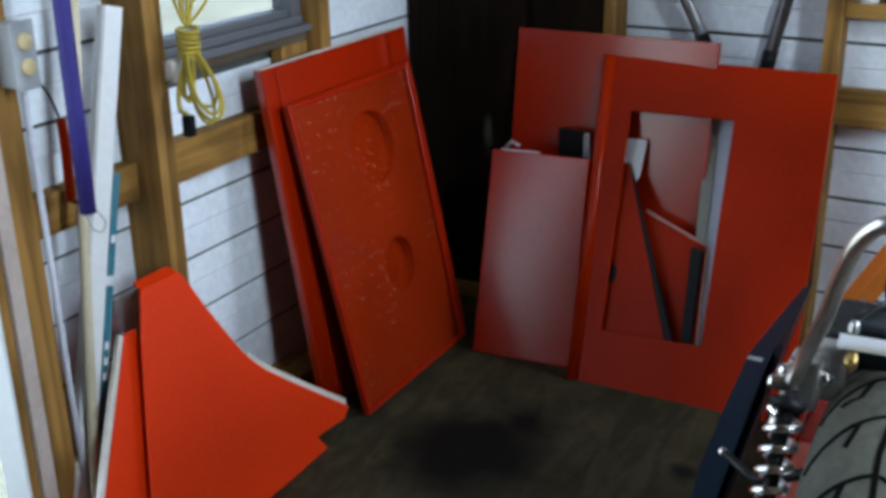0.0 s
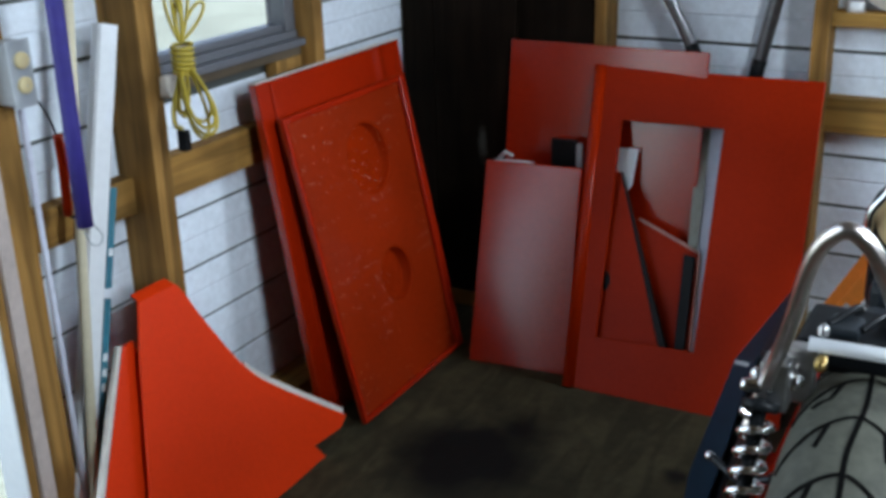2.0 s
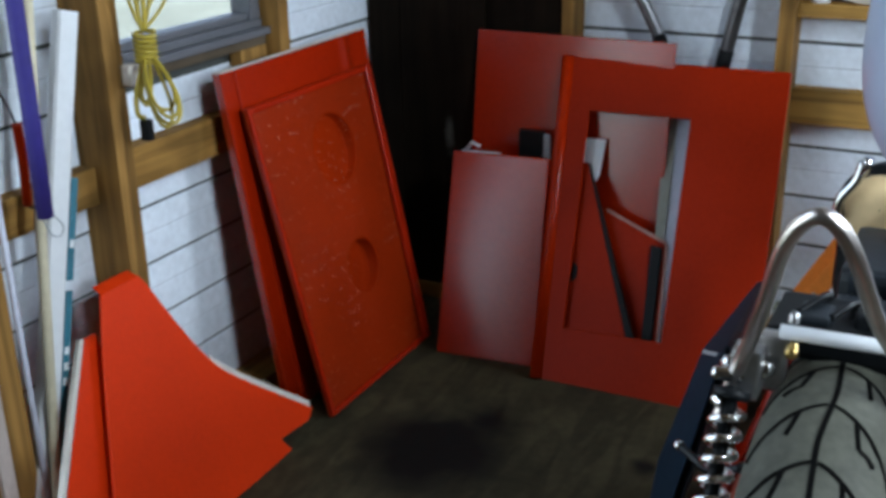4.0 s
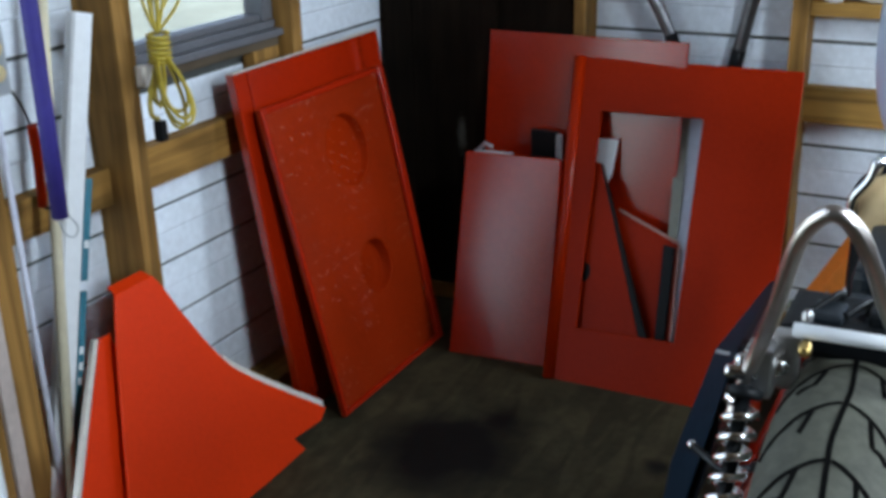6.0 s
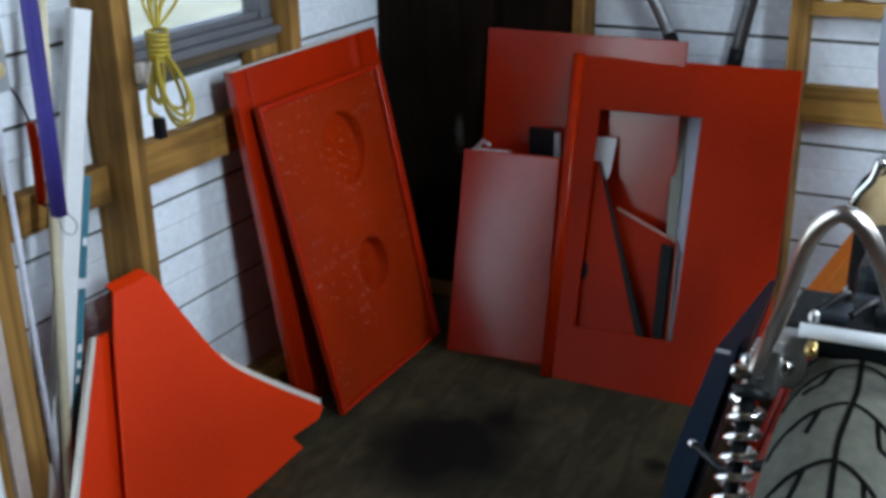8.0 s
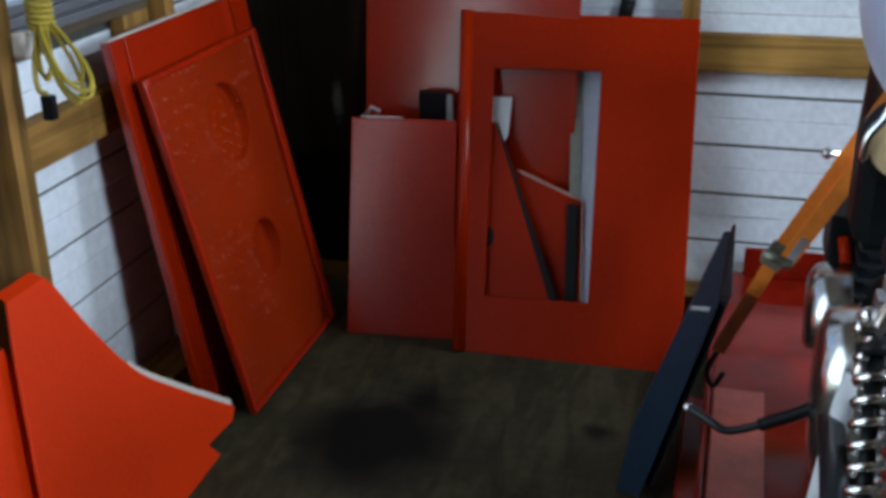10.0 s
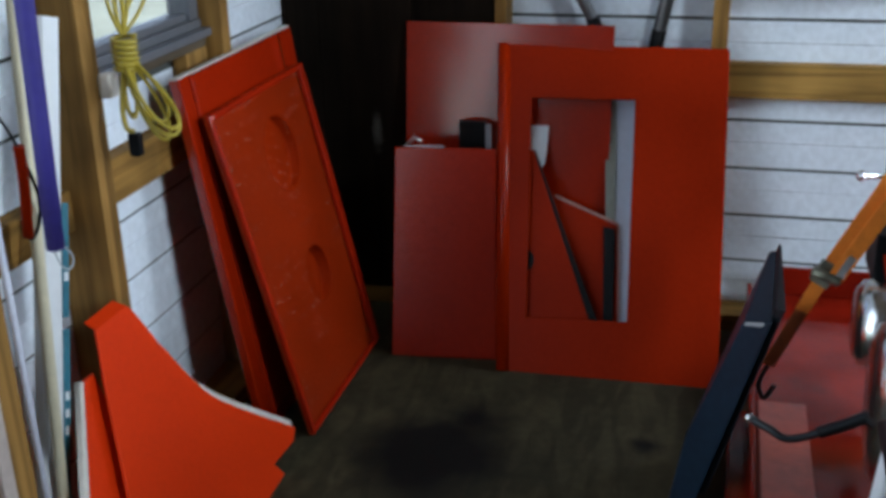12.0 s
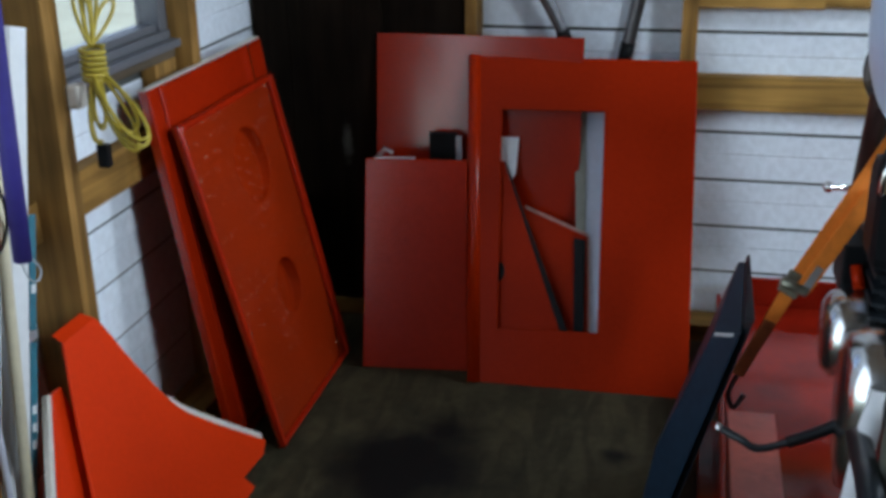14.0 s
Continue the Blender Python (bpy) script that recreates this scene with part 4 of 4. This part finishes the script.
bpart("bracket", one_block(-0.085, -0.048, 0.0, 0.018, 0.55, 0.605, bevel=0.003), M_STEEL)
# inner mudguard and seat base
bm = bmesh.new()
rows = []
for i in range(9):
    a = radians(97 + i * 7)
    rows.append([bm.verts.new((x, -(R + 0.022 - 4 * x * x) * math.cos(a), R + (R + 0.022 - 4 * x * x) * math.sin(a))) for x in (-0.07, -0.05, -0.025, 0, 0.025, 0.05, 0.07)])
for a, b in zip(rows, rows[1:]):
    for k in range(6):
        bm.faces.new((a[k], a[k + 1], b[k + 1], b[k])).smooth = True
top = bmesh.ops.extrude_face_region(bm, geom=list(bm.faces))
for v in [g for g in top["geom"] if isinstance(g, bmesh.types.BMVert)]:
    v.co.z += 0.003
bpart("mudguard", bm, M_BLACK)
bpart("seat_base", one_block(-0.075, 0.1, 0.03, 0.13, 0.572, 0.6, bevel=0.008), M_BLACK)
for k, (x0, x1, y0, y1, z0, z1) in enumerate(((-0.05, -0.02, 0.05, 0.09, 0.598, 0.608), (0.0, 0.05, 0.06, 0.105, 0.598, 0.613), (-0.03, 0.06, 0.135, 0.175, 0.555, 0.585), (0.02, 0.085, 0.178, 0.198, 0.54, 0.60))):
    bpart("seat_bracket", one_block(x0, x1, y0, y1, z0, z1, bevel=0.004), M_BLACK if k % 2 else M_BLACK_STEEL)
for k in range(4):
    bpart("wire", one_tube(smooth_path([(-0.05 + 0.03 * k, 0.06, 0.606), (-0.03 + 0.025 * k, 0.1, 0.612 - 0.005 * k), (-0.03 + 0.03 * k, 0.16, 0.58), (0.0 + 0.02 * k, 0.25, 0.57)], 6), 0.0035, seg=8), M_BLACK)
bpart("stub_bolt", one_lathe([(0.001, 0.010), (0.003, 0.010), (0.005, 0.007), (0.005, 0)], (-0.045, 0.006, 0.620), (0, 0, 1), 10), M_STEEL)
bpart("battery_box", one_block(-0.035, 0.09, 0.2, 0.36, 0.44, 0.6, bevel=0.012), M_BLACK_STEEL)
# airbox with tan card cover
airbox = bpart("airbox", one_block(-0.068, 0.09, 0.435, 0.54, 0.46, 0.605, bevel=0.02), M_BLACK)
bpart("airbox_mouth", one_lathe([(0.001, 0.0), (0.05, 0.0), (0.053, -0.004), (0.053, -0.05)], (-0.02, 0.433, 0.595), (-0.1, -1, 0.15), 28), M_BLACK, airbox)
bpart("round_cover", one_lathe([(0.001, 0.006), (0.040, 0.006), (0.042, 0.003), (0.042, 0)], (-0.02, 0.431, 0.595), (-0.1, -1, 0.15), 28), M_TAN, airbox, "tan round card cover")
bpart("clip", one_tube(smooth_path([(-0.068, 0.425, 0.575), (-0.066, 0.42, 0.605), (-0.05, 0.42, 0.63), (-0.044, 0.42, 0.655)], 4), 0.006, seg=8), M_CHROME)
bpart("clip", one_tube([(-0.045, 0.42, 0.64), (-0.038, 0.42, 0.66)], 0.006, seg=8), M_CHROME)
bpart("coil_box", one_block(-0.075, -0.04, 0.62, 0.72, 0.35, 0.43, bevel=0.004), M_BLACK)
bpart("red_lead_cap", one_tube([(-0.055, 0.62, 0.40), (-0.05, 0.60, 0.37)], 0.009, seg=10), M_RED)
# frame tubes
for s in (-1, 1):
    bpart("frame_tube", one_tube(smooth_path([(0.03 + s * 0.04, 0.3, 0.58), (0.03 + s * 0.04, 0.42, 0.2), (0.03 + s * 0.04, 0.6, 0.12), (0.03 + s * 0.04, 0.75, 0.16), (0.04 + s * 0.03, 0.88, 0.5), (0.06, 0.9, 0.68)], 6), 0.013, seg=12), M_BLACK_STEEL)
    bpart("swingarm", one_tube([(s * 0.085, 0.0, R), (s * 0.07, 0.38, 0.27)], 0.016, seg=12), M_BLACK_STEEL)
bpart("backbone", one_tube([(0.02, 0.3, 0.6), (0.035, 0.6, 0.64), (0.06, 0.9, 0.70)], 0.02, seg=12), M_BLACK_STEEL)
# fuel tank; its unseen upper half is raised to shade the low panel
bm = bmesh.new()
bmesh.ops.create_uvsphere(bm, u_segments=40, v_segments=24, radius=1.0)
for v in bm.verts:
    x, y, z = v.co
    wide = 0.115 * (1.0 - 0.2 * max(0, y))
    v.co = Vector((0.035 + x * wide, 0.62 + y * 0.24, 0.768 + z * (0.27 if z > 0 else 0.188)))
for f in bm.faces:
    f.smooth = True
bpart("fuel_tank", bm, M_BLUE, label="pale blue rounded fuel tank")
# engine
bpart("crankcase", one_block(-0.04, 0.1, 0.38, 0.78, 0.12, 0.33, bevel=0.03), M_ALLOY)
cylinder = bpart("cylinder", one_block(-0.03, 0.07, 0.56, 0.72, 0.33, 0.48, bevel=0.015), M_BLACK_STEEL)
for k in range(6):
    bpart("cooling_fin", one_block(-0.042, 0.085, 0.54, 0.74, 0.345 + 0.022 * k, 0.352 + 0.022 * k, bevel=0.003), M_BLACK_STEEL, cylinder)
bpart("generator_cover", one_lathe([(0.001, 0.058), (0.05, 0.056), (0.064, 0.046), (0.069, 0.03), (0.07, 0)], (-0.04, 0.60, 0.296), (-1, 0, 0), 36), M_POLISHED, label="polished round generator cover")
bm = one_lathe([(0.001, 0.05), (0.03, 0.048), (0.045, 0.04), (0.05, 0.02), (0.052, 0)], (0, 0, 0), (-1, 0, 0), 32)
for v in bm.verts:
    v.co.z *= 3.4 if v.co.z < 0 else 1.6
    v.co.y *= 1.6
    v.co += Vector((-0.045, 0.40, 0.31))
bpart("sprocket_cover", bm, M_POLISHED, label="polished tapering sprocket cover")
bpart("chain_guard", one_tube([(-0.055, 0.335, 0.34), (-0.085, 0.28, 0.14)], 0.014, seg=12), M_WHITE, label="pale tube beside the engine cover")
# gear lever with chrome end
lever = smooth_path([(-0.07, 0.40, 0.27), (-0.09, 0.40, 0.248), (-0.128, 0.40, 0.225), (-0.187, 0.40, 0.199), (-0.215, 0.41, 0.205), (-0.243, 0.43, 0.209)], 5)
gear = bpart("gear_lever", one_tube(lever, 0.006, seg=8), M_BLACK_STEEL)
bpart("lever_boot", one_tube(lever[4:13], 0.0085, seg=8), M_BLACK, gear)
bpart("lever_end", one_lathe([(0.001, 0.007), (0.005, 0.006), (0.008, 0.0), (0.005, -0.006), (0.001, -0.007)], (-0.244, 0.43, 0.209), (0, 0, 1), 14), M_CHROME, gear)
# fork
M_FORK = mat("dark_fork", (0.03, 0.014, 0.012), 0.3, 0, 0.2, 12, 0.05)
for s in (-1, 1):
    x = 0.065 + s * 0.06
    bpart("fork_leg", one_tube([(x, 0.88, 0.76), (x - 0.006, 1.06, 0.28)], 0.019, seg=14), M_FORK)
    bpart("fork_bolt", one_lathe([(0.001, 0.02), (0.008, 0.018), (0.011, 0.01), (0.006, 0.002), (0.006, -0.045)], (x + s * 0.055, 0.99, 0.407), (s, 0, 0), 14), M_CHROME)
    bpart("fork_nut", one_lathe([(0.001, 0.008), (0.009, 0.006), (0.011, 0.0), (0.009, -0.006), (0.001, -0.008)], (x + s * 0.025, 0.99, 0.375), (s, 0, 0), 12), M_CHROME)

# headlamp and handlebar in front of the tank, unseen, added to cast shadows
lamp = bpart("added_headlamp", one_lathe([(0.001, -0.09), (0.045, -0.08), (0.075, -0.045), (0.085, 0.0), (0.088, 0.012), (0.08, 0.02), (0.001, 0.03)], (0.065, 1.0, 0.62), (0, 1, 0), 32), M_BLACK)
for s in (-1, 1):
    bpart("lamp_bracket", one_block(0.065 + s * 0.082 - 0.004, 0.065 + s * 0.082 + 0.004, 0.92, 1.0, 0.60, 0.64, bevel=0.002), M_BLACK_STEEL, lamp)
bar = smooth_path([(-0.27, 0.74, 0.955), (-0.16, 0.80, 0.95), (-0.05, 0.87, 0.90), (0.065, 0.88, 0.86), (0.18, 0.87, 0.90), (0.29, 0.80, 0.95), (0.40, 0.74, 0.955)], 6)
bars = bpart("added_handlebar", one_tube(bar, 0.011, seg=12), M_CHROME)
for s in (-1, 1):
    bpart("hand_grip", one_tube([(0.065 + s * 0.24, 0.785, 0.951), (0.065 + s * 0.335, 0.74, 0.955)], 0.017, seg=14), M_BLACK, bars)
    bpart("bar_clamp", one_block(0.065 + s * 0.035 - 0.012, 0.065 + s * 0.035 + 0.012, 0.862, 0.898, 0.76, 0.88, bevel=0.004), M_ALLOY, bars)

# orange ratchet strap from the frame to the deck
strap = thing("ratchet_strap", "orange ratchet strap with steel buckle tying down the motorcycle", "strap", (1.19, -0.87, 0.45))
def ribbon(p, q, w, th):
    p, q = Vector(p), Vector(q)
    d = (q - p).normalized()
    side = d.cross(Vector((0.25, -1, 0.4)).normalized()).normalized()
    n = side.cross(d)
    mm = Matrix((side, d, n)).transposed().to_4x4()
    mm.translation = p
    return one_block(-w / 2, w / 2, 0, (q - p).length, -th / 2, th / 2, bevel=0.0006, m=mm)


pb = Vector((1.188, -0.873, 0.481))
pt, pl = Vector((1.33, -0.82, 0.735)), Vector((1.118, -0.86, 0.31))
q = [part("webbing", ribbon(pb, pt, 0.024, 0.003), M_ORANGE), part("webbing", ribbon(pb + Vector((0.012, -0.012, -0.006)), pb + (pt - pb) * 0.62 + Vector((0.014, -0.012, -0.012)), 0.024, 0.003), M_ORANGE), part("webbing", ribbon(pb + (pl - pb) * 0.4, pb, 0.022, 0.003), M_ORANGE), part("webbing", ribbon(pl, pb + (pl - pb) * 0.4, 0.021, 0.003), M_ORANGE_DARK, label="darker lower webbing")]
ax = (pt - pb).normalized()
q.append(part("buckle", ribbon(pb - ax * 0.02, pb + ax * 0.018, 0.030, 0.010), M_BUCKLE))
q.append(part("ratchet_spool", one_tube([pb + Vector((-0.02, -0.012, 0.008)), pb + Vector((0.02, -0.012, -0.008))], 0.008, seg=12), M_BUCKLE))
q.append(part("ratchet_handle", ribbon(pb + Vector((0.012, -0.012, -0.012)), pb + Vector((0.012, -0.012, -0.012)) + ax * 0.05, 0.012, 0.006), M_STEEL))
q.append(part("hook", one_tube(smooth_path([pl, pl + Vector((-0.012, -0.01, -0.03)), pl + Vector((-0.002, -0.01, -0.055)), pl + Vector((0.012, -0.01, -0.03))], 6), 0.004, seg=8), M_BLACK))
place_parts(strap, *q)

# ---- siding planks ----
PITCH, BASE = 0.1137, 0.034
def plank_mesh(name, length, height):
    """A lap board seen from inside: two shallow courses and a recessed joint; runs along x, its face at y = 0, front towards -y."""
    g = 0.007
    ys = [(0.0, 0.0055), (0.0012, -0.0005), (height * 0.5 - 0.004, 0.0022), (height * 0.5, 0.0032), (height * 0.5 + 0.004, 0.0), (height - g - 0.002, 0.0022), (height - g, 0.0055)]
    bm = bmesh.new()
    ends = [[bm.verts.new((x, y, z)) for z, y in ys] for x in (0, length)]
    for k in range(len(ys) - 1):
        bm.faces.new((ends[0][k], ends[1][k], ends[1][k + 1], ends[0][k + 1]))
    bm.faces.new((ends[0][-1], ends[1][-1], ends[1][0], ends[0][0]))
    for e in ends:
        bm.faces.new(e)
    bmesh.ops.recalc_face_normals(bm, faces=bm.faces)
    me = bpy.data.meshes.new(name)
    bm.to_mesh(me)
    bm.free()
    me.materials.append(M_SIDING)
    return me


cache = {}
def plank(length, height, m, parent):
    key = (round(length, 3), round(height, 4))
    if key not in cache:
        cache[key] = plank_mesh("plank", *key)
    ob = new("plank", cache[key])
    ob.parent = parent
    ob.matrix_basis = m
    return ob


z = BASE - PITCH
while z < H - 0.01:
    z0, h = max(z, 0.0), min(z + PITCH, H) - max(z, 0.0)
    if z0 + h > FAR_Z0 + 0.02 and z0 < FAR_Z1:
        plank(FAR_X0, h, pose(0, 0, z0), wall_back)
    else:
        plank(X1, h, pose(0, 0, z0), wall_back)
    turn = pose(0, 0, 0, 0, 0, 90)
    spans = [(DOOR_Y0, 0.0)]
    cuts = []
    if z0 < DOOR_Z:
        cuts.append((DOOR_Y0, DOOR_Y1))
    if z0 + h > WIN_Z0 + 0.02 and z0 < WIN_Z1:
        cuts.append((WIN_Y0, WIN_Y1))
    for c0, c1 in cuts:
        spans = [s for a, b in spans for s in ((a, min(b, c0)), (max(a, c1), b)) if s[1] - s[0] > 0.01]
    for a, b in spans:
        plank(b - a, h, Matrix.Translation((0, a, z0)) @ turn, wall_left)
    z += PITCH
